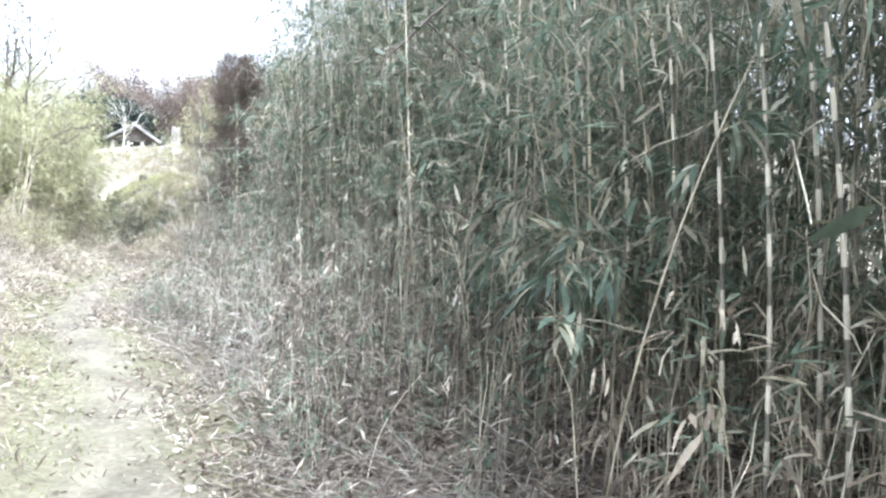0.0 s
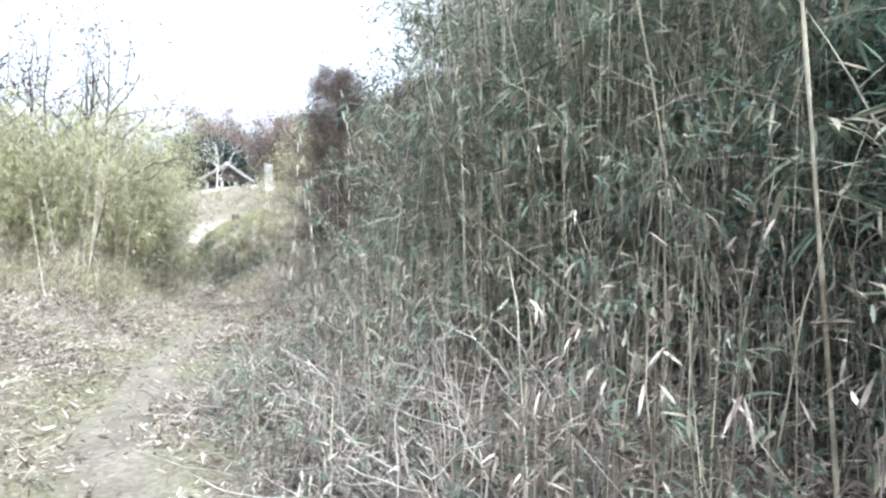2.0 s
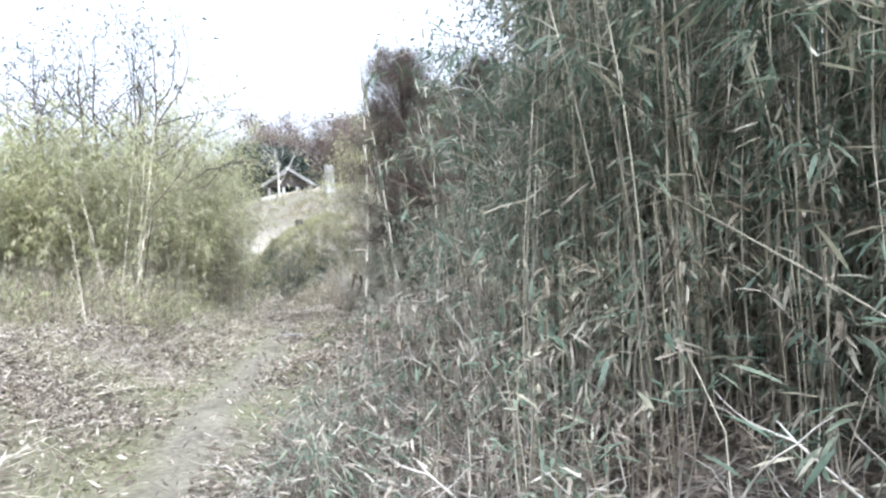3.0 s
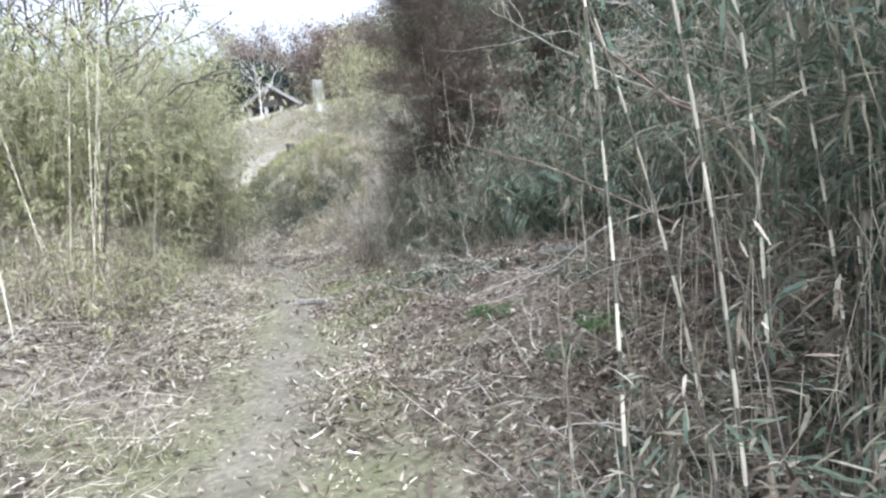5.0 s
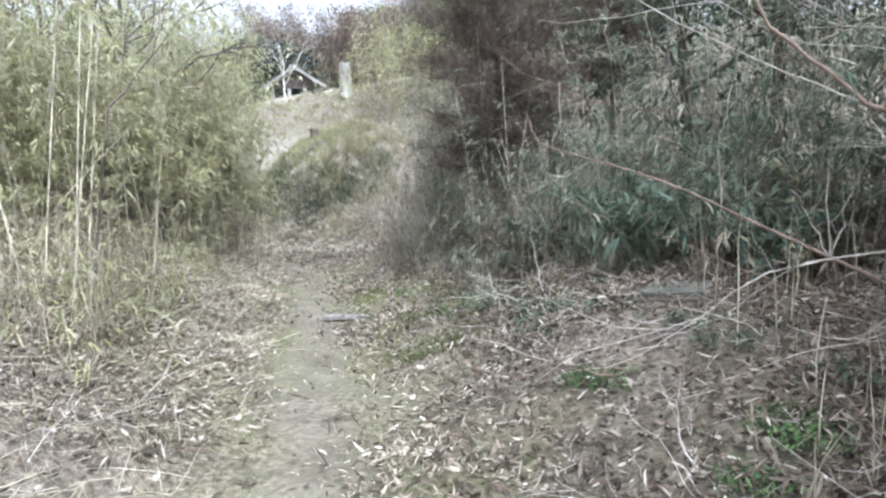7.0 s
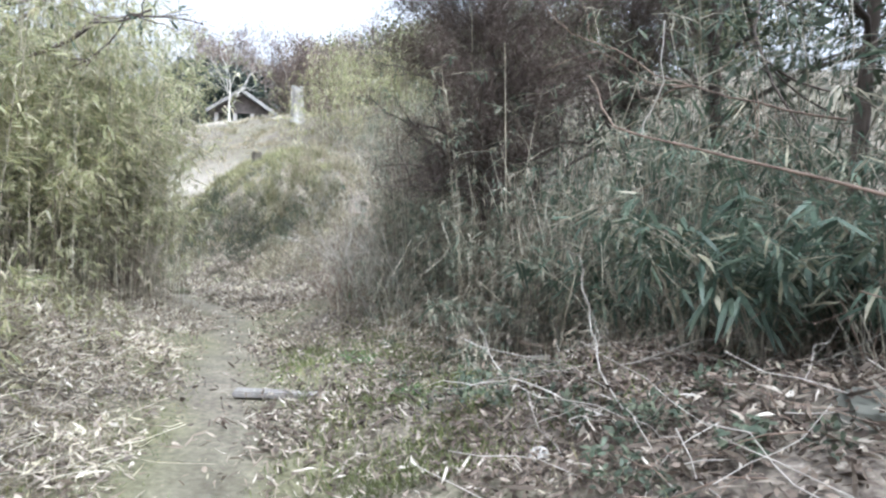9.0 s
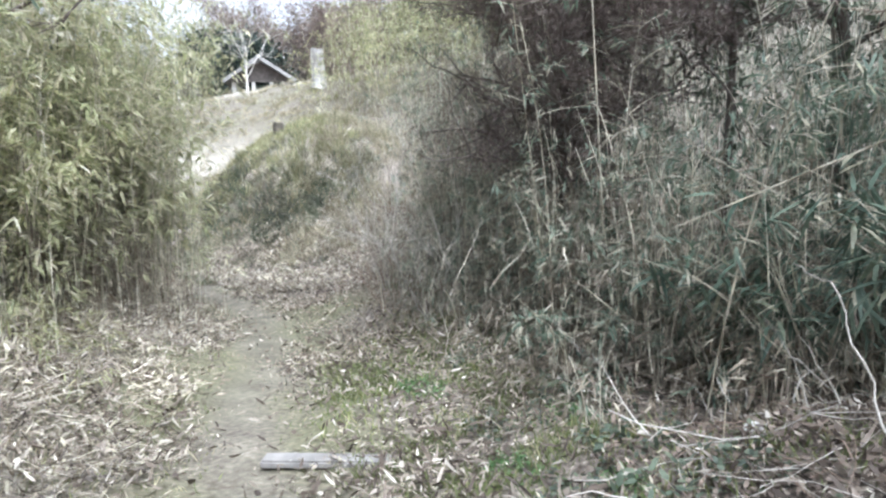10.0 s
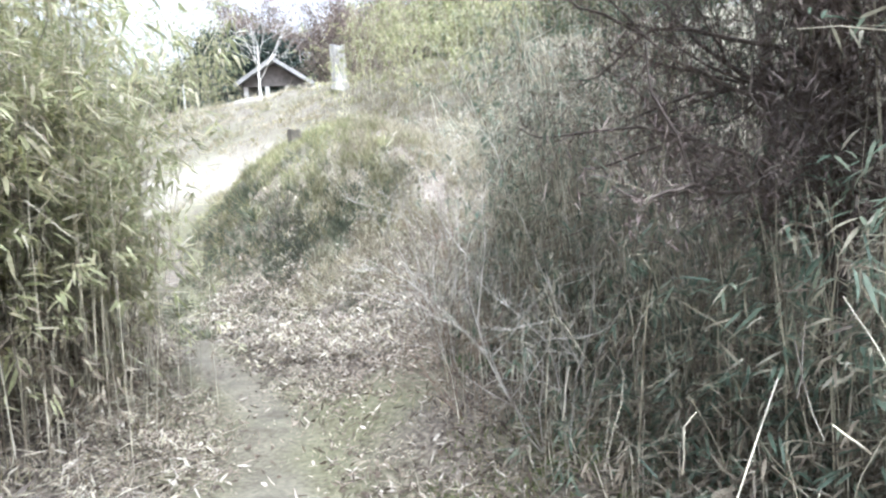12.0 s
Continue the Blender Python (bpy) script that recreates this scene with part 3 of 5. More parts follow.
thicket("dead_bamboo_shoots", "withered shoots round the slim bamboo", x, y, None, np.zeros((len(x), 2)), U(0.15, 0.9, len(x)), M_DEADLEAF, 5, (0.11, 0.011), f_lo=0.08, stem_r=0.003)
tangle(LEFT_EDGE, 1700, -1, 0.1, 0.85, "broken dry stems caught in the bright clump")


# ---- grasses and fallen leaves ----
def strew(n, x0, x1, y0, y1, keep):
    x, y = U(x0, x1, n), U(y0, y1, n)
    k = U(0, 1, n) < keep(x, y)
    return x[k], y[k]


def flat_leaves(x, y, length, width, lift=0.02, tilt=0.3):
    n = len(x)
    a = U(0, 2 * math.pi, n)
    way = np.stack([np.cos(a), np.sin(a), rng.normal(0.05, tilt, n)], -1)
    base = np.stack([x, y, height(x, y) + np.abs(rng.normal(0, lift, n)) + 0.006], -1)
    return blades(base, way, U(0.5, 1.2, n) * length, width * U(0.6, 1.3, n), rng.normal(0.05, 0.35, n), twist=0.6)


def crumbs(x, y, length, width, lift):
    n = len(x)
    a = U(0, 2 * math.pi, n)
    way = np.stack([np.cos(a), np.sin(a), rng.normal(0, 0.5, n)], -1)
    base = np.stack([x, y, height(x, y) + np.abs(rng.normal(0, lift, n)) + 0.012], -1)
    return slips(base, way, U(0.5, 1.2, n) * length, width * U(0.6, 1.3, n))


def tufted(x, y, spread=0.1, scale=1.0):
    """Thins points into tufts."""
    return (np.sin(5.3 * x * scale + 2 * np.sin(2.1 * y)) * np.sin(4.7 * y * scale + 2 * np.sin(1.7 * x)) > spread)


def litter_share(x, y):
    s = off_trail(x, y)
    on_path = np.exp(-((s + 0.14 + 0.12 * np.sin(2.1 * y)) / 0.5) ** 2)
    grassy = (1 - smooth(y, 4.0, 7.5)) * smooth(-s, 0.0, 0.6)
    clump = 0.55 + 0.45 * np.sin(2.1 * x + 0.8 * y) * np.sin(1.7 * y - 1.1 * x + 1)
    away = 1 - smooth(np.abs(s), 3.5, 7)
    core = np.exp(-((s + 0.08 * np.sin(2.1 * y)) / 0.30) ** 4)
    hollow = smooth(s, 0.8, 1.5) * smooth(y, 2, 4) * (1 - smooth(y, 13, 14.5))
    return (1 - 0.1 * hollow) * np.clip((1 - 0.93 * on_path) * (1 - 0.75 * grassy) * clump * away + 0.06, 0, 1) * (1 - 0.7 * smooth(y, 24.5, 27)) * (1 - 0.62 * core)


x, y = strew(430000, -12, 3.5, -1.5, 24, litter_share)
thing("fallen_bamboo_leaves", mesh_of("fallen_bamboo_leaves", *flat_leaves(x, y, 0.085, 0.0125, 0.035, 0.45)), M_LITTER, "pale dry bamboo leaves strewn over the ground", "leaf litter", kind="stuff")
x, y = strew(420000, -10.5, 3, 1, 19, lambda x, y: litter_share(x, y) * np.where(tufted(x, y, -0.35, 0.55), 1, 0.25) * (1 - 0.65 * smooth(off_trail(x, y), 0.5, 1.3)))
thing("leaf_fragments", mesh_of("leaf_fragments", *crumbs(x, y, 0.042, 0.008, 0.045)), M_PALELITTER, "broken pale leaf and stem fragments over the ground", "leaf litter", kind="stuff")
x, y = strew(60000, -12, 3, 0, 22, litter_share)
thing("fallen_tree_leaves", mesh_of("fallen_tree_leaves", *flat_leaves(x, y, 0.06, 0.028, 0.02, 0.4)), M_LITTER, "curled brown tree leaves among the litter", "leaf litter", kind="stuff")


x, y = strew(200000, -4.9, 2.5, 2, 15, lambda x, y: (0.12 + litter_share(x, y)) * smooth(off_trail(x, y), 0.6, 1.4))
thing("decayed_leaves", mesh_of("decayed_leaves", *crumbs(x, y, 0.05, 0.017, 0.03)), M_DARKLITTER, "dark reddish brown decayed leaves in the hollow", "leaf litter", kind="stuff")
x, y = strew(75000, -13, -6, 19.3, 24, lambda x, y: (0.2 + 0.7 * tufted(x, y, 0, 0.8)) * (1 - 0.85 * smooth(y + 0.25 * np.sin(2.1 * x) - 0.9 * smooth(x, -10.6, -9.4), 22.6, 23.3)) * smooth(np.abs(off_trail(x, y)), 0.2, 0.6))
thing("bank_litter", mesh_of("bank_litter", *flat_leaves(x, y, 0.11, 0.017, 0.06, 0.6)), M_PALELITTER, "pale dry leaves and stalks on the bank", "leaf litter", kind="stuff")

# paler leaves left of the path: a patch of sun put into the litter's colour
x, y = strew(40000, -10.5, -5.2, 11.5, 18.5, lambda x, y: np.where(tufted(x, y, -0.3, 0.6), 0.9, 0.3) * smooth(-off_trail(x, y), 0.25, 0.6) * (1 - smooth(-off_trail(x, y), 1.4, 2.2)))
thing("bright_litter", mesh_of("bright_litter", *flat_leaves(x, y, 0.09, 0.014, 0.04, 0.5)), M_PALELITTER, "dry leaves beside the path, pale to stand in for a sun patch", "leaf litter", kind="stuff")


k = 2600
y = U(5.5, 17.5, k)
x = np.interp(y, TRAIL_Y, TRAIL_X) - 0.5 - np.abs(rng.normal(0, 1.3, k))
q = np.linspace(0, 1, 5)
a = U(0, 2 * math.pi, k)
way = np.stack([np.cos(a), np.sin(a), np.abs(rng.normal(0.02, 0.18, k))], -1)
P = np.stack([x, y, height(x, y) + U(0.01, 0.06, k)], -1)[:, None] + way[:, None] * (U(0.1, 0.5, k)[:, None] * q)[..., None] + np.cumsum(rng.normal(0, 0.010, (k, 5, 3)), 1)
P[..., 2] = np.maximum(P[..., 2], height(P[..., 0], P[..., 1]) + 0.01)
thing("fallen_straws", mesh_of("fallen_straws", *tubes(P, np.tile(U(0.0008, 0.0019, k)[:, None], (1, 5)), 4), smooth=True), M_CULM, "bleached straws lying over the litter beside the path", "dry stems", kind="stuff")


def grass_mesh(x, y, tall, width, bend=0.5):
    n = len(x)
    way = np.stack([rng.normal(0, bend, n), rng.normal(0, bend, n), np.ones(n)], -1)
    base = np.stack([x, y, height(x, y) - 0.01], -1)
    side = rng.normal(0, 1, (n, 3))
    return slips(base, way, U(0.5, 1.2, n) * tall, width * 1.15, up=side)


def tufts(n, x0, x1, y0, y1, keep, per, spread):
    """Points gathered into single tussocks; also how far each lies from its tussock's heart."""
    cx, cy = strew(n, x0, x1, y0, y1, keep)
    big = np.repeat(U(0.6, 1.4, len(cx)), per)
    r = np.abs(rng.normal(0, 1, len(big)))
    a = U(0, 2 * math.pi, len(big))
    d = r * spread * big
    return np.repeat(cx, per) + np.cos(a) * d, np.repeat(cy, per) + np.sin(a) * d, big / (0.7 + 0.5 * r)


def tussocks(x, y, size, tall, width, bend=0.6):
    n = len(x)
    way = np.stack([rng.normal(0, bend, n), rng.normal(0, bend, n) - 0.25, np.ones(n)], -1)
    base = np.stack([x, y, height(x, y) - 0.01], -1)
    return slips(base, way, U(0.5, 1.2, n) * tall * size, width * U(0.7, 1.6, n), up=rng.normal(0, 1, (n, 3)))


def dome(x, y):
    return (((x + 11.05) / 2.0) ** 2 + ((y - 25.0) / 1.75) ** 2)


def bare_sand(x, y):
    """Share of growth left beside the bare pale ground and along the crest."""
    return np.maximum(0.10, 1 - np.exp(-(((x + 15.6) / 2.8) ** 2 + ((y - 27.0 - 0.25 * (x + 15)) / 1.3) ** 2) ** 1.5)) * (1 - np.exp(-((y + 0.10 * (x + 10) - 32.6) / 0.7) ** 2))


x, y, z = tufts(760, -13.6, -9.0, 22.4, 25.2, lambda x, y: np.exp(-((dome(x, y) - 0.7) / 0.45) ** 2) * smooth(26.0 - y, 0.9, 1.6), 36, 0.10)
thing("bank_plants", mesh_of("bank_plants", *tussocks(x, y, z, 0.14, 0.014, 0.9)), M_BANKLEAF, "grey-green low plants on the mound's face", "undergrowth", kind="stuff")
# dark green plants, set thickly so their colour also gives the face its shade
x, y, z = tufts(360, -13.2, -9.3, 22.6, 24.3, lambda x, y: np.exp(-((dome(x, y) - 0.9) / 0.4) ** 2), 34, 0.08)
thing("bank_plants", mesh_of("bank_plants", *tussocks(x, y, z, 0.17, 0.010, 0.6)), M_EVERGREEN, "dark green tufts that deepen the shade on the mound's face by colour", "undergrowth", kind="stuff")
x, y, z = tufts(800, -13.2, -9.2, 23.6, 27.0, lambda x, y: np.where(dome(x, y) < 0.45 + 0.35 * tufted(x, y, 0.0), 0.95, 0.1) * np.where(tufted(x, y, -0.4), 1, 0.4), 40, 0.09)
thing("mound_grass", mesh_of("mound_grass", *tussocks(x, y, z, 0.15, 0.008, 0.5)), M_LEFT, "yellow-green grass tufts over the mound's top", "grass", kind="stuff")
x, y, z = tufts(700, -13.4, -8.4, 22.6, 25.6, lambda x, y: np.exp(-((dome(x, y) - 0.8) / 0.5) ** 2) * np.where(tufted(x, y, -0.1), 1, 0.25), 34, 0.10)
thing("face_grass", mesh_of("face_grass", *tussocks(x, y, z, 0.17, 0.008, 0.8)), M_GRASS, "withered tan grass hanging over the mound's face", "grass", kind="stuff")
x, y, z = tufts(1900, -10.4, -6.3, 22.2, 26.6, lambda x, y: 0.25 + 0.7 * tufted(x, y, 0.0), 30, 0.11)
thing("bank_grass", mesh_of("bank_grass", *tussocks(x, y, z, 0.20, 0.008, 0.7)), M_PALEGRASS, "bleached grass tufts at the mound's shoulder", "grass", kind="stuff")
x, y, z = tufts(900, -13.0, -8.6, 20.6, 23.4, lambda x, y: 0.15 + 0.75 * tufted(x + 2, y, 0.05, 0.9), 26, 0.08)
thing("bank_weeds", mesh_of("bank_weeds", *tussocks(x, y, z, 0.11, 0.013, 0.9)), M_BANKLEAF, "low grey-green weeds on the foot of the bank", "weeds", kind="stuff")
x, y, z = tufts(2600, -22, -5, 25.8, 34, lambda x, y: np.where(tufted(x, y, -0.1, 0.7), 0.9, 0.3) * bare_sand(x, y) * (dome(x, y) > 0.9), 22, 0.13)
thing("hill_grass", mesh_of("hill_grass", *tussocks(x, y, z, 0.16, 0.012, 0.8)), M_PALEGRASS, "bleached grass on the slope below the crest", "grass", kind="stuff")
x, y, z = tufts(900, -22, -6, 26.5, 32, lambda x, y: np.where(tufted(x - 4, y, 0.2, 0.9), 0.9, 0.05) * bare_sand(x, y), 24, 0.13)
thing("hill_weeds", mesh_of("hill_weeds", *tussocks(x, y, z, 0.16, 0.016, 0.7)), M_GRASS, "brown withered weeds in patches on the slope", "weeds", kind="stuff")
x, y = strew(1500, -18, -7, 26.0, 32, lambda x, y: np.where(tufted(x, y - 3, 0.2, 1.1), 0.9, 0.05) * bare_sand(x, y))
thing("bleached_stalks", mesh_of("bleached_stalks", *grass_mesh(x, y, 0.45, 0.010, 0.3)), M_PALELITTER, "bleached upright grass stalks on the slope", "grass", kind="stuff")
x, y = strew(90000, -9, 1, -1.5, 16, lambda x, y: np.where(tufted(x, y, -0.1), 1, 0.25) * (1 - smooth(np.abs(off_trail(x, y) + 0.3), 0.45, 1.3 + 1.6 * (1 - smooth(y, 4, 7)))) * smooth(np.abs(off_trail(x, y)), 0.1, 0.34))
thing("path_grass", mesh_of("path_grass", *grass_mesh(x, y, 0.055, 0.005, 0.7)), M_GREENGRASS, "short yellowish grass and moss along the footpath", "grass", kind="stuff")
x, y = strew(26000, -10, 2, 0, 23, lambda x, y: np.where(tufted(x + 3, y, 0.35, 0.6), 0.8, 0.04) * smooth(np.abs(off_trail(x, y)), 0.5, 0.9) * (1 - smooth(np.abs(off_trail(x, y)), 3.0, 4.5)))
thing("withered_grass", mesh_of("withered_grass", *grass_mesh(x, y, 0.17, 0.005, 0.6)), M_GRASS, "withered grass tufts among the fallen leaves", "grass", kind="stuff")
x, y = strew(40000, -10.5, -5.5, 8.5, 17.5, lambda x, y: np.where(tufted(x, y + 2, 0.15, 0.7), 0.8, 0.06) * smooth(-off_trail(x, y), 0.6, 1.6))
thing("withered_grass", mesh_of("withered_grass", *grass_mesh(x, y, 0.15, 0.005, 0.7)), M_PALEGRASS, "pale withered grass before the bright clump", "grass", kind="stuff")
x, y = strew(110000, -9.5, -2.0, 4.5, 15.5, lambda x, y: np.where(tufted(x + 1, y + 4, 0.2, 0.45), 0.85, 0.05) * smooth(-off_trail(x, y), 0.35, 0.7) * (1 - smooth(-off_trail(x, y), 2.6, 3.8)))
thing("moss_grass", mesh_of("moss_grass", *grass_mesh(x, y, 0.06, 0.005, 0.8)), M_GRASS, "olive and tan short grass in patches through the litter", "grass", kind="stuff")
x, y = strew(70000, -7.0, -3.5, 12.2, 17.5, lambda x, y: np.where(tufted(x, y, -0.1, 0.7), 0.9, 0.2) * smooth(off_trail(x, y), 0.35, 0.8) * (1 - smooth(off_trail(x, y), 1.6, 2.4)))
thing("green_grass", mesh_of("green_grass", *grass_mesh(x, y, 0.085, 0.006, 0.6)), M_GREENGRASS, "low green grass at the path's edge", "grass", kind="stuff")


# ---- single plants ----
def bamboo_plant(tall, leaves, leaf_mat, leaf=(0.16, 0.019), lean=0.12, radius=0.006, top_only=0.3):
    """One culm with nodes, side branches and leaf fans, at the origin."""
    t = np.sort(np.concatenate([np.linspace(0, 1, 15), np.linspace(0, 1, 15)[1:-1] + 0.006, np.linspace(0, 1, 15)[1:-1] - 0.006]))
    a = U(0, 2 * math.pi)
    w = 0.3 * t + 0.7 * t ** 2.3
    P = np.stack([math.cos(a) * lean * tall * w, math.sin(a) * lean * tall * w, tall * t * (1 - 0.05 * t) - 0.04], -1)[None]
    node = np.zeros(len(t))
    for k in np.linspace(0, 1, 15)[1:-1]:
        node[np.argmin(np.abs(t - k))] = 1
    R = (radius * (1 - 0.65 * t) * (1 + 0.35 * node))[None]
    me = mesh_of("culm", *tubes(P, R, 7), smooth=True)
    ob = thing("bamboo", me, M_CULM)
    n = max(3, leaves // 12)
    f = U(top_only, 0.97, n)
    start = np.stack([np.interp(f, t, P[0, :, k]) for k in range(3)], -1)
    b = U(0, 2 * math.pi, n)
    d = unit(np.stack([np.cos(b), np.sin(b), U(0.2, 1.1, n)], -1))
    L = U(0.15, 0.5, n)
    tt = np.linspace(0, 1, 4)
    B = start[:, None] + d[:, None] * (L[:, None] * tt)[..., None] - np.array([0, 0, 1.0]) * (0.25 * L[:, None] * tt ** 2)[..., None]
    for k in range(n):
        part("side_branch", mesh_of("side_branch", *tubes(B[k:k + 1], (0.0022 * (1 - 0.5 * tt))[None], 4), smooth=True), M_CULM, ob)
    part("leaves", mesh_of("leaves", *sprays(B, max(1, leaves // (n * 4)), 0.45, 1.0, leaf[0], leaf[1], 4, 0.05, 0.4, 0.0)), leaf_mat, ob, kind="stuff")
    return ob


def sasa_plant(count, tall, leaf=(0.22, 0.030)):
    """A tuft of arching stems with broad leaf fans."""
    z = np.zeros(count)
    k = 6
    t = np.linspace(0, 1, k)
    a = U(0, 2 * math.pi, count)
    H = U(0.6, 1.0, count) * tall
    out = U(0.25, 0.75, count) * H
    w = 0.35 * t + 0.65 * t ** 2
    P = np.stack([np.cos(a)[:, None] * out[:, None] * w, np.sin(a)[:, None] * out[:, None] * w, H[:, None] * (t - 0.22 * t ** 3) - 0.03], -1)
    ob = thing("dwarf_bamboo", None, None)
    for j in range(count):
        part("stem", mesh_of("stem", *tubes(P[j:j + 1], (0.0035 * (1 - 0.6 * t))[None], 5), smooth=True), M_CULM, ob)
    part("leaves", mesh_of("leaves", *sprays(P, 7, 0.4, 1.0, leaf[0], leaf[1], 5, 0.10, 0.45, -0.05)), M_SASA, ob, kind="stuff")
    return ob


def place(src, spots, label, category, group, sizes=(0.85, 1.15), sink=0.0):
    """Sets the first of spots with the thing itself, the rest with copies."""
    out = []
    for i, (px, py) in enumerate(spots):
        s = src[i % len(src)]
        m = pose(px, py, floor_at(px, py) - sink, U(-5, 5), U(-5, 5), U(0, 360)) @ Matrix.Scale(U(*sizes), 4)
        if s in placed:
            ob = copy_thing(s, m)
            ob.matrix_basis = m
        else:
            s.matrix_basis = m
            placed.add(s)
            ob = s
        out.append(tagged(ob, label, category, group))
    return out


placed = set()
def dead_culm(foot, top, radius=0.008, label="long dry straw-coloured bamboo culm", sag=0.0):
    f, e = np.array(foot, float), np.array(top, float)
    t = np.linspace(0, 1, 19)
    P = f + (e - f) * t[:, None] + np.array([0, 0, 1.0]) * (sag * np.sin(math.pi * t))[:, None]
    R = radius * (1 - 0.6 * t) * np.where(np.arange(19) % 3 == 1, 1.3, 1.0)
    ob = thing("bamboo_culm", mesh_of("bamboo_culm", *tubes(P[None], R[None], 7), smooth=True), M_CULM, label, "bamboo culm", "dry bamboo culms")
    return ob


right_kinds = [bamboo_plant(t, n, M_LEAF, (l, w), ln, r) for t, n, l, w, ln, r in ((3.6, 110, 0.17, 0.020, 0.12, 0.0065), (3.0, 90, 0.18, 0.022, 0.2, 0.006), (4.2, 120, 0.16, 0.019, 0.1, 0.0075), (2.4, 80, 0.15, 0.018, 0.25, 0.005), (3.3, 60, 0.17, 0.02, 0.08, 0.006), (2.8, 100, 0.19, 0.024, 0.3, 0.0055))]
x, y, d, nor = along(RIGHT_EDGE, 150, lambda n: rng.normal(0.12, 0.3, n), 1, 0.2, 0.95)
fine_kinds = [bamboo_plant(h, n, M_LEAF, (0.105, 0.0115), ln, 0.0045, 0.1) for h, n, ln in ((2.2, 150, 0.2), (1.7, 130, 0.3), (2.6, 150, 0.15))]
far_end = y > 13.6
place(fine_kinds, list(zip(x[far_end], y[far_end])), "fine-leaved grey-green bamboo at the thicket's edge", "bamboo", "fine-leaved bamboo")
x, y = x[~far_end], y[~far_end]
place(right_kinds, list(zip(x, y)), "tall straw-coloured bamboo with grey-green leaves at the thicket's edge", "bamboo", "bamboo at the thicket's edge")
left_kinds = [bamboo_plant(t, n, M_LEFT, (l, w), ln, 0.005, 0.15) for t, n, l, w, ln in ((2.9, 130, 0.15, 0.018, 0.2), (2.4, 120, 0.16, 0.019, 0.3), (3.2, 120, 0.15, 0.018, 0.12))]
x, y, d, nor = along(LEFT_EDGE, 70, lambda n: rng.normal(0.1, 0.3, n), -1, 0.15, 0.8)
place(right_kinds, [(-1.7, 9.3), (-1.6, 9.8), (-1.4, 10.3), (-1.8, 9.0), (-1.3, 9.6), (-1.2, 10.8)], "leafy bamboo hanging over the litter beside the hollow", "bamboo", "bamboo at the thicket's edge")
place(left_kinds, list(zip(x, y)), "yellow-green leafy bamboo at the clump's edge", "bamboo", "bamboo at the bright clump's edge")
place(left_kinds, [(-7.3, 11.6), (-7.7, 12.2), (-7.05, 11.9), (-7.9, 11.8), (-8.1, 12.7), (-7.5, 12.6), (-8.4, 12.2)], "slim yellow-green bamboo standing before the bright clump", "bamboo", "bamboo before the bright clump", (0.8, 1.0))
for fx, fy, tx, ty, h in ((-6.95, 11.0, -7.05, 11.75, 2.6), (-7.0, 11.1, -7.25, 11.8, 2.5), (-7.1, 10.95, -7.2, 11.6, 2.7), (-7.6, 11.9, -7.5, 12.3, 2.6), (-7.4, 11.2, -8.1, 11.5, 1.9)):
    ob = dead_culm((fx, fy, floor_at(fx, fy) - 0.03), (tx, ty, floor_at(fx, fy) + h), 0.006, "pale dry bamboo culm leaning before the bright clump", 0.02)
x, y, d, nor = along(LEFT_EDGE, 48, lambda n: rng.normal(-0.2, 0.25, n), -1, 0.1, 0.45)
place(left_kinds, list(zip(x, y)), "low yellow-green bamboo shoot before the clump", "bamboo", "low bamboo before the clump", (0.3, 0.55))
sasa_kinds = [sasa_plant(9, 1.3, (0.18, 0.021)), sasa_plant(7, 1.0, (0.17, 0.02)), sasa_plant(12, 1.6, (0.18, 0.020)), sasa_plant(8, 0.9, (0.2, 0.024))]


def arching_bamboo(length, per, leaf, mat, reach=0.6):
    """A culm that bends far over towards -x, with hanging narrow leaves."""
    t = np.linspace(0, 1, 12)
    P = np.stack([-length * reach * t ** 1.7, 0.06 * length * np.sin(2.2 * t + length), length * (0.95 * t - 0.47 * t ** 3) - 0.03], -1)[None]
    ob = thing("arching_bamboo", mesh_of("culm", *tubes(P, (0.005 * (1 - 0.7 * t))[None], 6), smooth=True), M_CULM)
    part("leaves", mesh_of("leaves", *sprays(P, per, 0.3, 1.0, leaf[0], leaf[1], 5, 0.22, 0.5, -0.2)), mat, ob, kind="stuff")
    return ob


arch_kinds = [arching_bamboo(2.6, 26, (0.16, 0.012), M_SASA), arching_bamboo(2.0, 22, (0.15, 0.011), M_LEAF, 0.7), arching_bamboo(3.1, 30, (0.16, 0.012), M_SASA, 0.5), arching_bamboo(1.5, 18, (0.14, 0.011), M_LEAF, 0.65), arching_bamboo(2.3, 24, (0.15, 0.012), M_LEAF, 0.55)]
ax, ay, ad, an = along(RIGHT_EDGE, 92, lambda n: U(-0.15, 0.7, n), 1, 0.47, 0.695)
bx, by, bd, bn = along(RIGHT_EDGE, 24, lambda n: U(0.15, 0.7, n), 1, 0.24, 0.47)
for i, (px, py, nx_, ny_) in enumerate(zip(np.concatenate([ax, bx]), np.concatenate([ay, by]), np.concatenate([an, bn])[:, 0], np.concatenate([an, bn])[:, 1])):
    m = pose(px, py, floor_at(px, py), U(-8, 8), U(-8, 8), math.degrees(math.atan2(ny_, nx_)) + U(-45, 45)) @ Matrix.Scale(U(0.75, 1.1), 4)
    src = arch_kinds[i % 5]
    ob = src if i < 5 else copy_thing(src, m)
    ob.matrix_basis = m
    tagged(ob, "bamboo arching out of the thicket with hanging narrow leaves", "bamboo", "arching bamboo round the hollow")
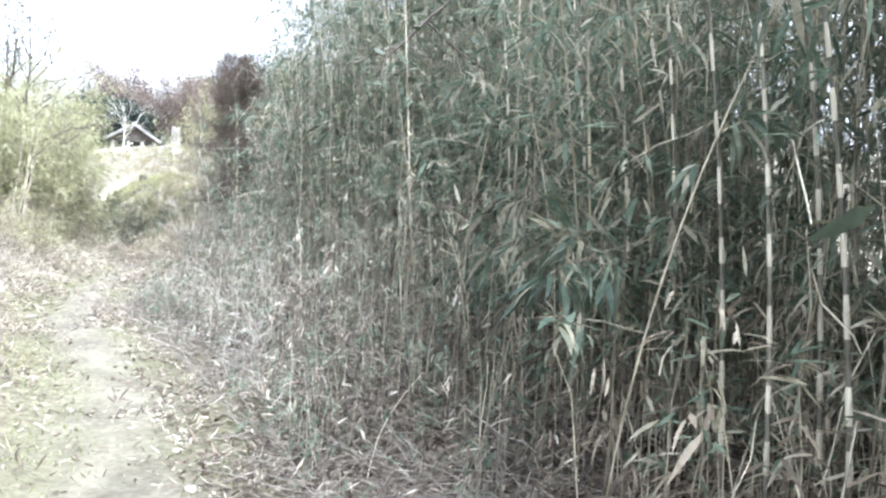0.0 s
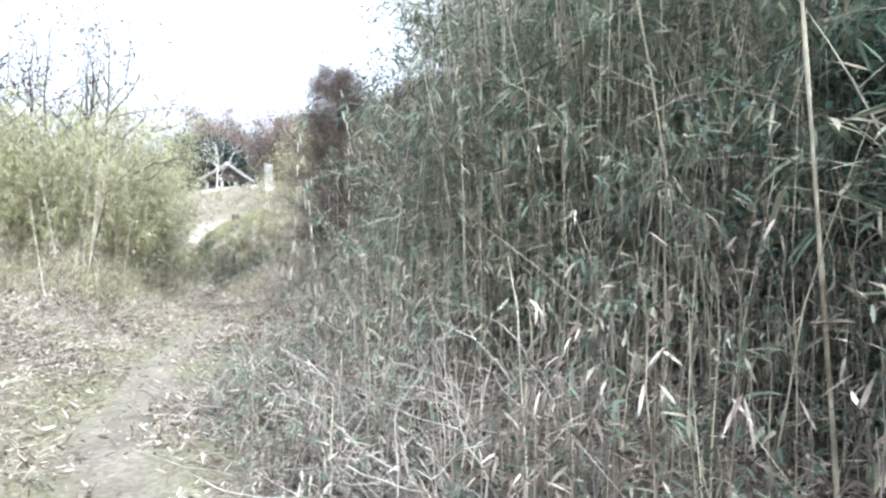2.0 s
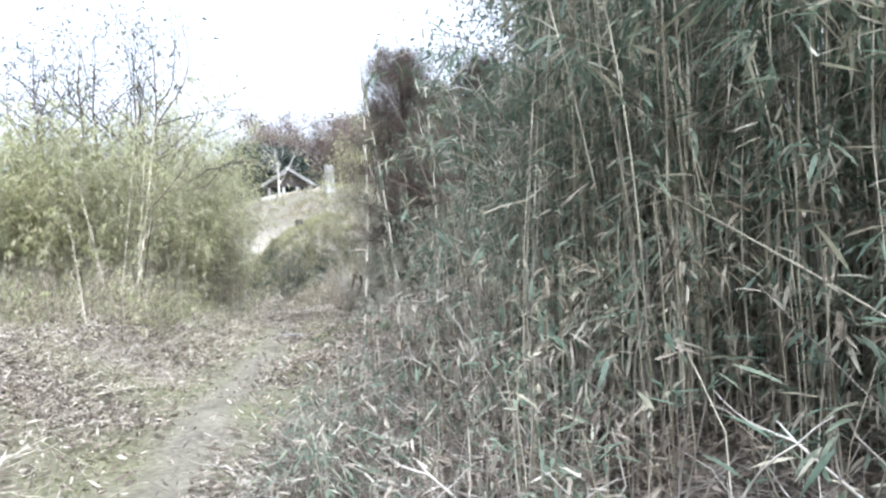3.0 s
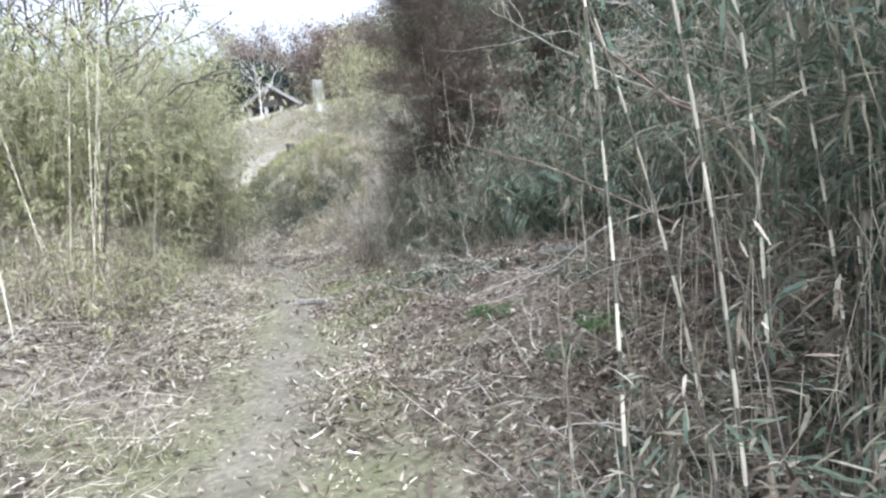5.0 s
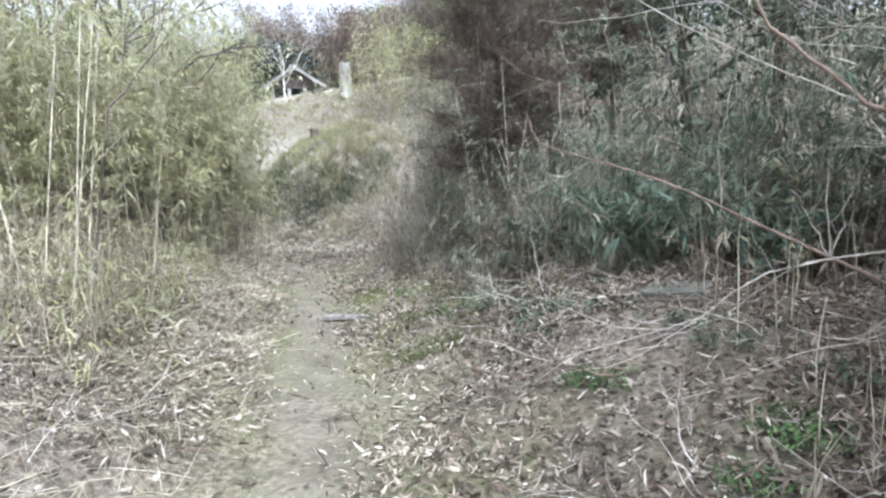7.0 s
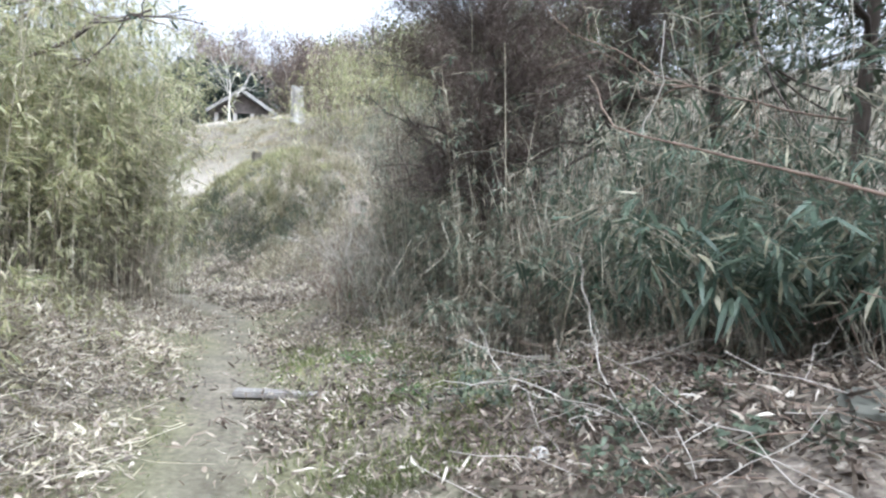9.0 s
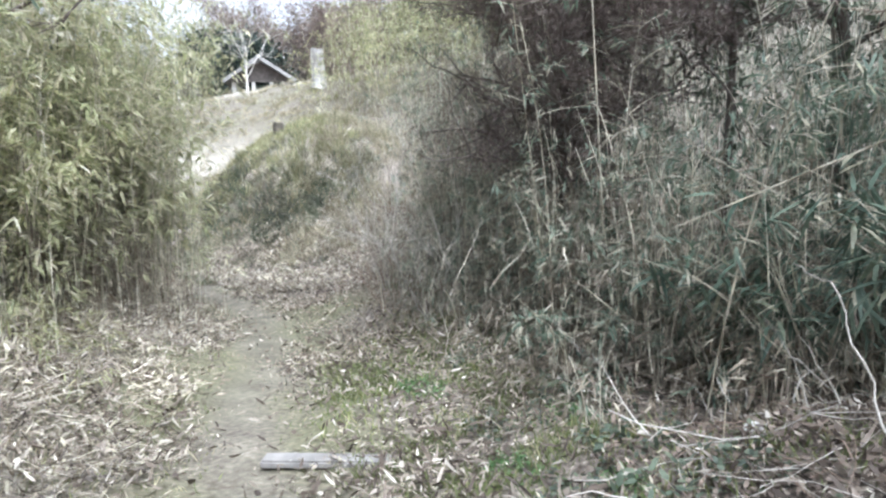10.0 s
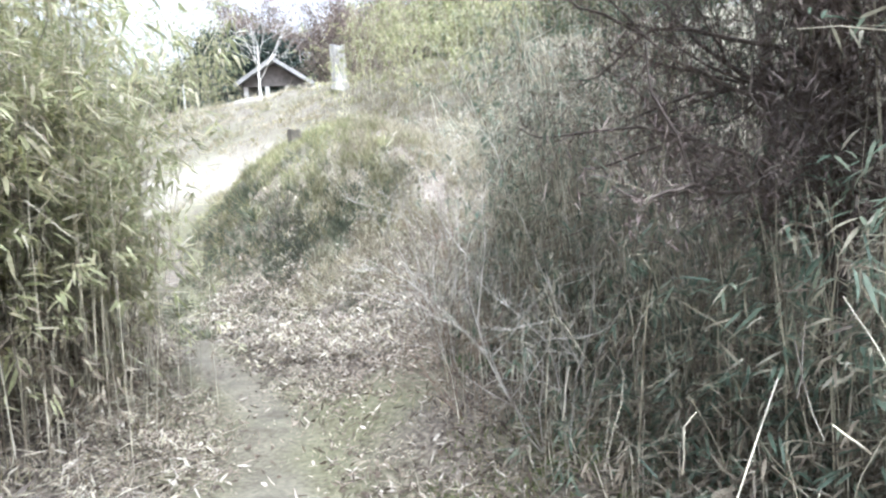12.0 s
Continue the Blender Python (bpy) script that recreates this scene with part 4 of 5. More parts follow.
leafy_kinds = [bamboo_plant(2.3, 220, M_LEAF, (0.18, 0.021), 0.3, 0.005, 0.12), bamboo_plant(1.8, 180, M_LEAF, (0.17, 0.022), 0.4, 0.005, 0.12), bamboo_plant(2.7, 240, M_LEAF, (0.18, 0.02), 0.22, 0.0055, 0.15)]
near_kinds = [arching_bamboo(1.5, 30, (0.16, 0.020), M_LEAF, 0.5), arching_bamboo(1.25, 28, (0.17, 0.021), M_SASA, 0.55)]
for i, (px, py, a, z) in enumerate(((0.95, 3.25, 20, 1.0), (0.85, 3.6, -10, 0.9), (1.05, 3.0, 40, 1.1), (0.75, 3.9, 5, 1.0), (1.1, 3.5, 15, 1.2), (0.7, 3.4, -30, 0.8), (0.9, 4.3, 10, 1.0), (1.2, 2.7, 20, 1.2), (-5.0, 14.7, 40, 0.62))):
    m = pose(px, py, floor_at(px, py), 0, 0, a) @ Matrix.Scale(z, 4)
    ob = near_kinds[i % 2] if i < 2 else copy_thing(near_kinds[i % 2], m)
    ob.matrix_basis = m
    tagged(ob, "broad-leaved bamboo shoot drooping towards the path", "bamboo", "drooping shoots by the path")
place(leafy_kinds, [(0.3, 3.35), (0.5, 2.95), (0.12, 3.95), (0.85, 2.6), (0.2, 4.6), (0.45, 3.7), (0.65, 3.3), (-2.5, 9.5), (-2.3, 9.95), (-2.15, 10.5), (-1.7, 11.2), (-2.0, 11.9), (-2.4, 12.7), (-3.2, 13.4)], "leafy grey-green bamboo leaning out of the thicket", "bamboo", "leafy bamboo leaning over the path")
place(sasa_kinds, [(-3.4, 13.6), (-2.7, 13.3), (-3.9, 14.1), (-3.5, 12.75), (-3.15, 12.35), (-3.0, 12.9), (-3.75, 13.1), (-2.75, 12.2), (-3.3, 13.3), (-2.2, 12.8), (-1.7, 12.2), (-3.6, 14.6), (-1.3, 10.9), (-1.6, 10.0), (-3.0, 14.2)],
      "arching dwarf bamboo with broad dark green leaves", "dwarf bamboo", "dwarf bamboo along the thicket")


def standing(x, y, tall, lx, ly, radius=0.008):
    z = floor_at(x, y) - 0.03
    return dead_culm((x, y, z), (x + lx, y + ly, z + tall), radius, "tall pale dry bamboo culm standing at the thicket's edge", 0.0)


for a in ((-5.14, 16.4, 3.6, -0.25, 0.1, 0.010), (-4.72, 16.2, 3.4, -0.2, 0.0, 0.009), (-4.98, 16.7, 3.0, -0.1, 0.1, 0.007), (-4.79, 15.3, 2.6, -0.12, 0.1, 0.009), (-5.1, 15.7, 3.0, -0.15, 0.1, 0.009),
          (-1.2, 7.0, 3.5, -0.1, 0.0, 0.009), (-0.15, 4.7, 3.6, -0.3, 0.0, 0.010), (0.75, 3.0, 3.4, -0.25, 0.1, 0.010), (0.45, 3.8, 3.8, -0.15, 0.0, 0.009),
          (-8.75, 14.2, 3.4, 0.35, 0.2, 0.009), (-8.85, 14.4, 3.5, 0.4, 0.1, 0.008), (-9.0, 14.0, 3.2, 0.2, 0.3, 0.008)):
    standing(*a[:5], a[5] * 0.72)
for f, e, r, g in (((-7.9, 10.9, 0.35), (-6.6, 11.3, 1.9), 0.006, 0.1), ((-6.6, 9.9, 0.4), (-7.7, 10.9, 1.9), 0.008, 0.0), ((-0.4, 5.8, 0.75), (-1.5, 6.55, 1.6), 0.0045, 0.03),
                   ((-3.75, 13.5, 1.6), (-4.6, 13.75, 1.2), 0.005, 0.0), ((-3.6, 13.2, 0.8), (-4.4, 14.2, 1.5), 0.004, 0.05), ((-0.6, 3.6, 0.2), (-1.1, 5.4, 0.45), 0.007, 0.05)):
    dead_culm(f, e, r, "dry bamboo culm leaning across the undergrowth", g)


M_SHEATH = rough_stuff("bleached_culm_sheath", (0.40, 0.365, 0.29), (0.64, 0.59, 0.49), 22, 0.6, (1, 1, 0.3), 0.001)
M_DARKCULM = rough_stuff("dark_weathered_culm", (0.07, 0.065, 0.052), (0.19, 0.175, 0.14), 20, 0.7, (1, 1, 0.3), 0.001)


def banded_culm(foot, top, radius, seed, bow=0.05):
    """A dark culm with a bleached sheath left on every internode."""
    rnd = np.random.default_rng(seed)
    f, e = np.array(foot, float), np.array(top, float)
    def at(t):
        return f + (e - f) * t[:, None] + np.array([bow, 0.3 * bow, 0.0]) * np.sin(math.pi * t)[:, None]
    t = np.linspace(0, 1, 25)
    ob = thing("banded_bamboo", mesh_of("culm", *tubes(at(t)[None], (radius * (1 - 0.5 * t))[None], 7), smooth=True), M_DARKCULM, "dark bamboo culm with pale bleached sheaths at each joint", "bamboo culm", "banded culms")
    b = rnd.uniform(0.02, 0.08)
    while b < 0.93:
        n = rnd.uniform(0.036, 0.055)
        q = np.linspace(b, b + n, 5)
        R = radius * (1 - 0.5 * q) * np.array([1.15, 1.3, 1.3, 1.25, 1.02])
        part("sheath", mesh_of("sheath", *tubes(at(q)[None], R[None], 7), smooth=True), M_SHEATH, ob, "bleached straw-white sheath")
        b += n + rnd.uniform(0.03, 0.06)
    return ob


# foot x, y; top x, y; height; radius
BANDED = [(-3.06, 7.93, -3.14, 8.5, 2.3, 0.0050), (-2.78, 8.24, -3.15, 8.36, 1.75, 0.0050), (-2.76, 8.0, -3.02, 8.05, 2.2, 0.0050), (-2.66, 8.3, -2.74, 8.6, 2.1, 0.0052), (-2.4, 8.4, -2.6, 8.85, 2.0, 0.0052), (-2.2, 8.97, -2.42, 8.88, 1.95, 0.0050)]
BANDED += [(0.91, 2.43, 0.75, 2.56, 2.33, 0.0070), (0.97, 2.09, 0.79, 2.24, 2.18, 0.0075), (1.00, 1.86, 0.87, 2.01, 2.03, 0.0075), (0.86, 2.86, 0.63, 3.00, 2.43, 0.0070), (1.16, 1.89, 1.02, 2.05, 2.01, 0.0080), (1.10, 2.69, 0.68, 2.90, 2.35, 0.0070), (1.09, 1.59, 0.93, 1.76, 1.93, 0.0080), (0.44, 3.85, 0.16, 3.94, 2.92, 0.0070), (0.76, 3.20, 0.48, 3.32, 2.58, 0.0070)]
for k, (fx, fy, tx, ty, tall, r) in enumerate(BANDED):
    banded_culm((fx, fy, floor_at(fx, fy) - 0.04), (tx, ty, floor_at(fx, fy) + tall), r, 300 + k)


def bent_stick(points, radius, mat, label, seed, shoots=0, shoot_mat=M_TWIG):
    """A branch through a few points, wavering, with bent side shoots."""
    rnd = np.random.default_rng(seed)
    p = np.array(points, float)
    u = np.linspace(0, 1, len(p))
    t = np.linspace(0, 1, 22)
    P = np.stack([np.interp(t, u, p[:, k]) for k in range(3)], -1) + np.cumsum(rnd.normal(0, 0.006, (22, 3)), 0)
    ob = thing("bare_branch", mesh_of("bough", *tubes(P[None], (radius * (1 - 0.7 * t))[None], 6), smooth=True), mat, label, "branch", "bare branches over the hollow")
    for _ in range(shoots):
        i = rnd.integers(3, 20)
        L = rnd.uniform(0.25, 0.75)
        q = np.linspace(0, 1, 8)
        S = P[i] + np.array([rnd.normal(0, 0.25), rnd.normal(0, 0.25), 0.9]) * (L * q)[:, None] + np.cumsum(rnd.normal(0, 0.014, (8, 3)), 0) * np.minimum(1, 3 * q)[:, None]
        part("shoot", mesh_of("shoot", *tubes(S[None], (0.0034 * (1 - 0.4 * q))[None], 5), smooth=True), shoot_mat, ob, "wavy side shoot")
    return ob


RED = "long reddish brown bough arching across the hollow"
bent_stick([(-2.0, 9.9, 0.75), (-2.75, 11.1, 1.15), (-3.5, 11.9, 1.5), (-4.2, 12.4, 1.72), (-4.3, 12.5, 1.95)], 0.010, M_REDTWIG, RED, 401, 6)
bent_stick([(-1.9, 9.8, 0.62), (-2.3, 10.6, 0.85), (-2.9, 11.3, 0.95), (-3.5, 11.8, 1.12)], 0.008, M_REDTWIG, RED, 402, 4)
bent_stick([(-2.1, 10.5, 1.5), (-2.6, 11.1, 1.85), (-3.0, 11.3, 2.25), (-3.2, 11.4, 2.7)], 0.016, M_REDTWIG, "thick reddish brown branch rising out of the thicket", 403, 3)
bent_stick([(-1.7, 10.8, 1.45), (-2.6, 11.5, 1.9), (-3.4, 12.0, 2.4), (-3.9, 12.3, 2.8)], 0.007, M_TWIG, "straight pale stem slanting over the hollow", 404, 3)
bent_stick([(-2.2, 9.9, 0.7), (-2.6, 10.2, 1.0), (-2.6, 10.4, 1.5), (-2.75, 10.5, 1.75)], 0.006, M_TWIG, "crooked pale stem at the thicket's edge", 405, 2)
bent_stick([(-4.05, 12.15, 0.5), (-4.25, 12.5, 0.7), (-4.3, 12.6, 0.95), (-4.33, 12.75, 1.15), (-4.4, 12.8, 1.17)], 0.005, M_TWIG, "thin crooked pale stalk standing in the weeds", 406, 0)
bent_stick([(-4.2, 12.3, 0.55), (-4.6, 12.6, 0.6), (-4.95, 12.75, 0.5), (-5.1, 12.8, 0.42)], 0.004, M_TWIG, "thin dry stalk lying over the weeds", 407, 0)


bent_stick([(-7.83, 12.26, 0.62), (-7.48, 12.16, 2.10), (-7.29, 12.39, 2.45), (-7.10, 12.69, 2.85)], 0.013, M_BARK, "dark bare sapling limb leaning before the bright clump", 408, 3, M_BARK)


def twig_paths(foot, way, length, depth, rnd, out, radius):
    """A branching twig as a list of (points, radii)."""
    p, v = np.array(foot, float), unit(np.array(way, float))
    pts, k = [p.copy()], 6
    for _ in range(k):
        v = unit(v + rnd.normal(0, 0.16, 3) + np.array([0, 0, 0.03]))
        p = p + v * length / k
        pts.append(p.copy())
    out.append((np.array(pts), np.linspace(radius, radius * 0.45, k + 1)))
    if depth:
        for j in range(rnd.integers(2, 5)):
            i = rnd.integers(2, k + 1)
            twig_paths(pts[i], v + rnd.normal(0, 0.55, 3), length * rnd.uniform(0.4, 0.7), depth - 1, rnd, out, radius * 0.55)
    return out


def twigs_mesh(name, out, sides=5):
    return mesh_of(name, *tubes(np.stack([o[0] for o in out]), np.stack([o[1] for o in out]), sides), smooth=True)


def brush_pile(x, y, n, spread, length, label, mat=M_TWIG, seed=1):
    """A heap of dry branches, each a part of its own."""
    rnd = np.random.default_rng(seed)
    z = floor_at(x, y)
    root = thing("brush_pile", None, None, label, "brushwood", "heaps of dry branches")
    root.location, root.scale = (x, y, z), (1, 1, 0.55)
    for i in range(n):
        a, b = rnd.uniform(0, 2 * math.pi), rnd.uniform(0, 2 * math.pi)
        px, py = rnd.uniform(0, spread) * math.cos(b), rnd.uniform(0, spread) * math.sin(b)
        out = twig_paths((px, py, floor_at(x + px, y + py) - z + 0.02), (math.cos(a), math.sin(a), rnd.uniform(0.02, 0.5)), length * rnd.uniform(0.5, 1.2), 1, rnd, [], rnd.uniform(0.003, 0.006))
        stick = part("branch", twigs_mesh("branch", out[:1]), mat, root)
        part("twig_spray", twigs_mesh("twig_spray", out[1:], 4), mat, stick, kind="stuff")
    return root


brush_pile(-1.45, 5.3, 18, 0.55, 0.75, "heap of bleached dry branches beside the path", seed=2)
brush_pile(-1.9, 6.7, 14, 0.45, 0.7, "bleached dry branches among withered shoots", seed=3)
brush_pile(-0.8, 4.2, 10, 0.5, 0.6, "scattered grey twigs on fallen leaves", seed=9)
brush_pile(-3.5, 9.75, 11, 0.35, 0.42, "heap of pale dry twigs on brown leaf litter", seed=4)
brush_pile(-2.5, 11.0, 14, 0.6, 1.0, "tangle of reddish brown branches in the hollow", M_REDTWIG, 5)
brush_pile(-2.3, 12.4, 16, 0.7, 1.4, "tangle of bare brown branches before the bamboo", M_REDTWIG, 6)
brush_pile(-4.3, 13.3, 10, 0.45, 0.7, "dry twigs beside the green weeds", seed=7)
brush_pile(-6.3, 9.8, 12, 0.7, 0.6, "dry twigs on pale leaf litter", seed=8)


def twig_shrub(kind, n, tall, mat, depth=2, seed=1):
    rnd = np.random.default_rng(seed)
    root = thing("dry_shrub", None, None)
    for i in range(n):
        a = rnd.uniform(0, 2 * math.pi)
        w = rnd.uniform(0.1, 0.6)
        out = twig_paths((0.1 * math.cos(a), 0.1 * math.sin(a), -0.03), (w * math.cos(a), w * math.sin(a), 1), tall * rnd.uniform(0.6, 1.0), depth, rnd, [], 0.007)
        stick = part("stem", twigs_mesh("stem", out[:1], 5), mat, root)
        part("twig_spray", twigs_mesh("twig_spray", out[1:], 4), mat, stick, kind="stuff")
    return root


def bare_branch(start, way, length, seed, mat=M_TWIG, radius=0.008):
    """A long bare bough reaching out of the thicket, forked and bent."""
    out = twig_paths(start, way, length, 2, np.random.default_rng(seed), [], radius)
    ob = thing("bare_branch", twigs_mesh("bough", out[:1], 6), mat, "long bare forked branch reaching out of the thicket", "branch", "bare branches over the hollow")
    part("twig_spray", twigs_mesh("twig_spray", out[1:], 4), mat, ob, kind="stuff")


for st, wy, ln, sd, mt in (((-1.2, 11.2, 1.45), (-1, 0.25, 0.32), 2.3, 101, M_TWIG), ((-1.1, 12.0, 1.1), (-1, 0.1, 0.2), 1.9, 102, M_REDTWIG), ((-1.5, 10.5, 0.9), (-0.9, 0.5, 0.5), 1.7, 103, M_TWIG), ((-2.9, 13.6, 1.9), (-0.8, -0.4, 0.1), 1.2, 104, M_REDTWIG),
                           ((-1.6, 12.6, 1.9), (-1, -0.2, 0.2), 1.8, 105, M_TWIG), ((-1.3, 11.6, 2.2), (-0.9, 0.3, 0.25), 1.7, 106, M_REDTWIG), ((-4.2, 17.2, 3.0), (-0.9, -0.7, 0.25), 1.9, 107, M_BARK), ((-3.2, 16.4, 2.6), (-0.9, -0.5, 0.3), 2.0, 108, M_BARK)):
    bare_branch(st, wy, ln, sd, mt)
# twigs lying about the hollow
n = 900
px, py = U(-4.6, -0.9, n), U(8.3, 14.2, n)
keep = off_trail(px, py) > 0.8 + 0.5 * U(0, 1, n)
px, py = px[keep], py[keep]
n = len(px)
a = U(0, 2 * math.pi, n)
tw = np.stack([np.cos(a), np.sin(a), rng.normal(0.15, 0.3, n)], -1)
q = np.linspace(0, 1, 5)
tp = np.stack([px, py, height(px, py) + U(0.01, 0.12, n)], -1)[:, None] + tw[:, None] * (U(0.1, 0.45, n)[:, None] * q)[..., None] + np.cumsum(rng.normal(0, 0.022, (n, 5, 3)), 1)
tp[..., 2] = np.maximum(tp[..., 2], height(tp[..., 0], tp[..., 1]) + 0.012)
half = n // 2
for sl, mt, lb in ((slice(0, half), M_TWIG, "pale dry twigs strewn over the hollow"), (slice(half, n), M_REDTWIG, "brown twigs strewn over the hollow")):
    k = len(tp[sl])
    thing("fallen_twigs", mesh_of("fallen_twigs", *tubes(tp[sl], np.tile(U(0.001, 0.0026, k)[:, None], (1, 5)), 4), smooth=True), mt, lb, "twigs", kind="stuff")
spare = copy_thing(left_kinds[0], pose(-2.65, 11.7, floor_at(-2.65, 11.7)))
spare.matrix_basis = pose(-2.65, 11.7, floor_at(-2.65, 11.7), 0, 0, 40) @ Matrix.Scale(0.32, 4)
tagged(spare, "small yellow-green bamboo shoot in the hollow", "bamboo")
path_shrub = [twig_shrub("d", 5, 0.75, M_TWIG, 2, 14), twig_shrub("e", 4, 0.6, M_TWIG, 2, 15)]
place(path_shrub, [(-1.34, 4.68), (-1.74, 5.69), (-1.90, 6.69), (-0.99, 5.18)], "pale leafless twiggy shoot standing in the litter", "shrub", "bare shoots by the path", (0.8, 1.1))
shrubs = [twig_shrub("a", 9, 1.7, M_TWIG, 2, 11), twig_shrub("b", 8, 1.4, M_REDTWIG, 2, 12)]
crest_shrub = [twig_shrub("c", 7, 2.2, M_PALEBARK, 2, 13)]
place(crest_shrub, [(-18.0, 28.9), (-19.3, 30.2)], "whitish bare spreading shrub on the slope", "shrub", "bare shrubs", (0.7, 1.0))
place(shrubs, [(-7.6, 19.6), (-7.9, 21.0), (-7.2, 18.6), (-8.2, 22.3), (-7.3, 22.4), (-6.9, 17.6), (-8.3, 23.6), (-6.6, 20.4), (-6.3, 17.0), (-7.4, 24.2), (-8.6, 25.0), (-2.9, 12.9), (-1.8, 11.5)], "bare grey-brown twiggy shrub at the thicket's edge", "shrub", "bare shrubs", (0.55, 0.9))


def weed(n, spread, tall, mat, leaf=(0.05, 0.022)):
    """A low tuft of fresh leaves on thin stalks."""
    P, R = [], []
    t = np.linspace(0, 1, 4)
    a, r = U(0, 2 * math.pi, n), spread * np.sqrt(U(0, 1, n))
    bx, by = np.cos(a) * r, np.sin(a) * r
    H = tall * U(0.4, 1.0, n) * (1 - 0.5 * (r / spread))
    dx, dy = rng.normal(0, 0.4, n) * H, rng.normal(0, 0.4, n) * H
    P = np.stack([bx[:, None] + dx[:, None] * t, by[:, None] + dy[:, None] * t, H[:, None] * t - 0.01], -1)
    ob = thing("weed", None, None)
    part("stalk_tuft", mesh_of("stalk_tuft", *tubes(P, np.tile(0.0015 * (1 - 0.4 * t), (n, 1)), 4)), mat, ob, kind="stuff")
    part("leaves", mesh_of("leaves", *sprays(P, 3, 0.2, 1.0, leaf[0], leaf[1], 3, 0.03, 0.3, 0.4)), mat, ob, kind="stuff")
    return ob


weeds = [weed(80, 0.22, 0.10, M_WEED, (0.035, 0.012)), weed(50, 0.16, 0.08, M_WEED, (0.03, 0.010))]
place(weeds, [(-3.77, 10.87), (-3.22, 9.86), (-3.05, 10.1), (-5.2, 13.5), (-5.9, 14.8), (-5.0, 14.15), (-7.15, 18.8), (-4.75, 13.2)], "low tuft of fresh green weeds in dry litter", "weed", "green weeds", (0.8, 1.2))
dark_weeds = [weed(26, 0.26, 0.12, M_EVERGREEN, (0.045, 0.018)), weed(18, 0.2, 0.1, M_EVERGREEN, (0.04, 0.02))]
place(dark_weeds, [(-4.1, 12.25), (-2.6, 10.2), (-5.6, 15.3), (-2.2, 9.4), (-2.0, 9.0), (-1.8, 9.9), (-2.3, 8.7), (-1.7, 10.7), (-4.9, 14.4), (-2.95, 8.8), (-2.5, 8.7), (-2.45, 8.4), (-2.75, 8.45), (-2.2, 8.5), (-2.6, 9.1), (-3.1, 8.5), (-2.3, 8.9), (-4.25, 12.45), (-4.6, 12.8), (-4.4, 13.0), (-3.9, 12.0), (-3.7, 11.6), (-4.1, 11.7), (-3.4, 11.2), (-3.1, 10.9), (-2.8, 10.6), (-3.6, 12.3), (-4.9, 13.2), (-5.3, 14.0), (-4.7, 13.6)], "low dark green leafy ground plant", "ground plant", "dark green ground plants")


def ivy(cx, cy, cz, rx, ry, rz, n):
    hearts = U(-1, 1, (16, 3)) * np.array([rx, ry, rz])
    p = hearts[rng.integers(0, 16, n)] + rng.normal(0, 0.2, (n, 3)) * np.array([rx, ry, rz]) + np.array([cx, cy, cz])
    p = p[off_trail(p[:, 0], p[:, 1]) > 1.9]
    n = len(p)
    p[:, 2] = np.maximum(p[:, 2], height(p[:, 0], p[:, 1]) + 0.03)
    way = rng.normal(0, 0.5, (n, 3)) + np.array([-0.5, -0.5, -0.4])
    return thing("ivy", mesh_of("ivy", *blades(p, way, U(0.035, 0.06, n), U(0.026, 0.045, n), 0.2)), M_IVY, "dark green ivy climbing among the bamboo", "ivy", kind="stuff")


ivy(0.35, 6.1, 1.3, 0.55, 0.7, 1.0, 1500)
ivy(1.2, 4.6, 1.6, 0.5, 0.7, 0.9, 900)
ivy(1.0, 6.05, 1.75, 0.6, 0.4, 0.6, 4200)
ivy(1.3, 5.1, 1.35, 0.3, 0.6, 0.6, 2600)
ivy(-1.9, 9.5, 1.0, 0.22, 0.3, 0.3, 420)
ivy(-1.75, 8.9, 1.25, 0.25, 0.3, 0.35, 380)
ivy(-0.9, 14.3, 0.8, 1.2, 0.5, 0.8, 900)

# ---- trees ----
def limb_tree(name, tall, radius, limbs, seed, bark, start=0.3, spread=0.8, depth=2, reach=0.5, limb_r=0.45):
    """Trunk and limbs at the origin; returns the thing and its twig points."""
    rnd = np.random.default_rng(seed)
    t = np.linspace(0, 1, 12)
    wob = np.cumsum(rnd.normal(0, 0.02, (12, 2)), 0) * tall * 0.35
    P = np.stack([wob[:, 0], wob[:, 1], tall * t - 0.1], -1)
    ob = thing(name, mesh_of("trunk", *tubes(P[None], (radius * (1 - 0.82 * t))[None], 9), smooth=True), bark)
    ends = []
    for i in range(limbs):
        f = start + (0.97 - start) * (i + rnd.uniform(0, 1)) / limbs
        q = np.array([np.interp(f, t, P[:, k]) for k in range(3)])
        a = i * 2.4 + rnd.uniform(-0.5, 0.5)
        out = twig_paths(q, (math.cos(a) * spread, math.sin(a) * spread, rnd.uniform(0.25, 1.0)), tall * reach * (1.15 - f * 0.7) * rnd.uniform(0.7, 1.1), depth, rnd, [], radius * limb_r * (1.1 - f))
        limb = part("limb", twigs_mesh("limb", out[:1], 6), bark, ob)
        part("twig_spray", twigs_mesh("twig_spray", out[1:], 4), bark, limb, kind="stuff")
        ends += [o[0] for o in out]
    return ob, np.concatenate(ends)


def crown(ob, points, n, size, mat, spread=0.25, wide=0.35, droop=0.2, seed=1):
    i = rng.integers(0, len(points), n)
    p = points[i] + rng.normal(0, spread, (n, 3))
    part("crown", mesh_of("crown", *blades(p, rng.normal(0, 1, (n, 3)) - np.array([0, 0, 0.2]), U(0.5, 1.3, n) * size, U(0.6, 1.2, n) * size * wide, droop, twist=0.8)), mat, ob, kind="stuff")


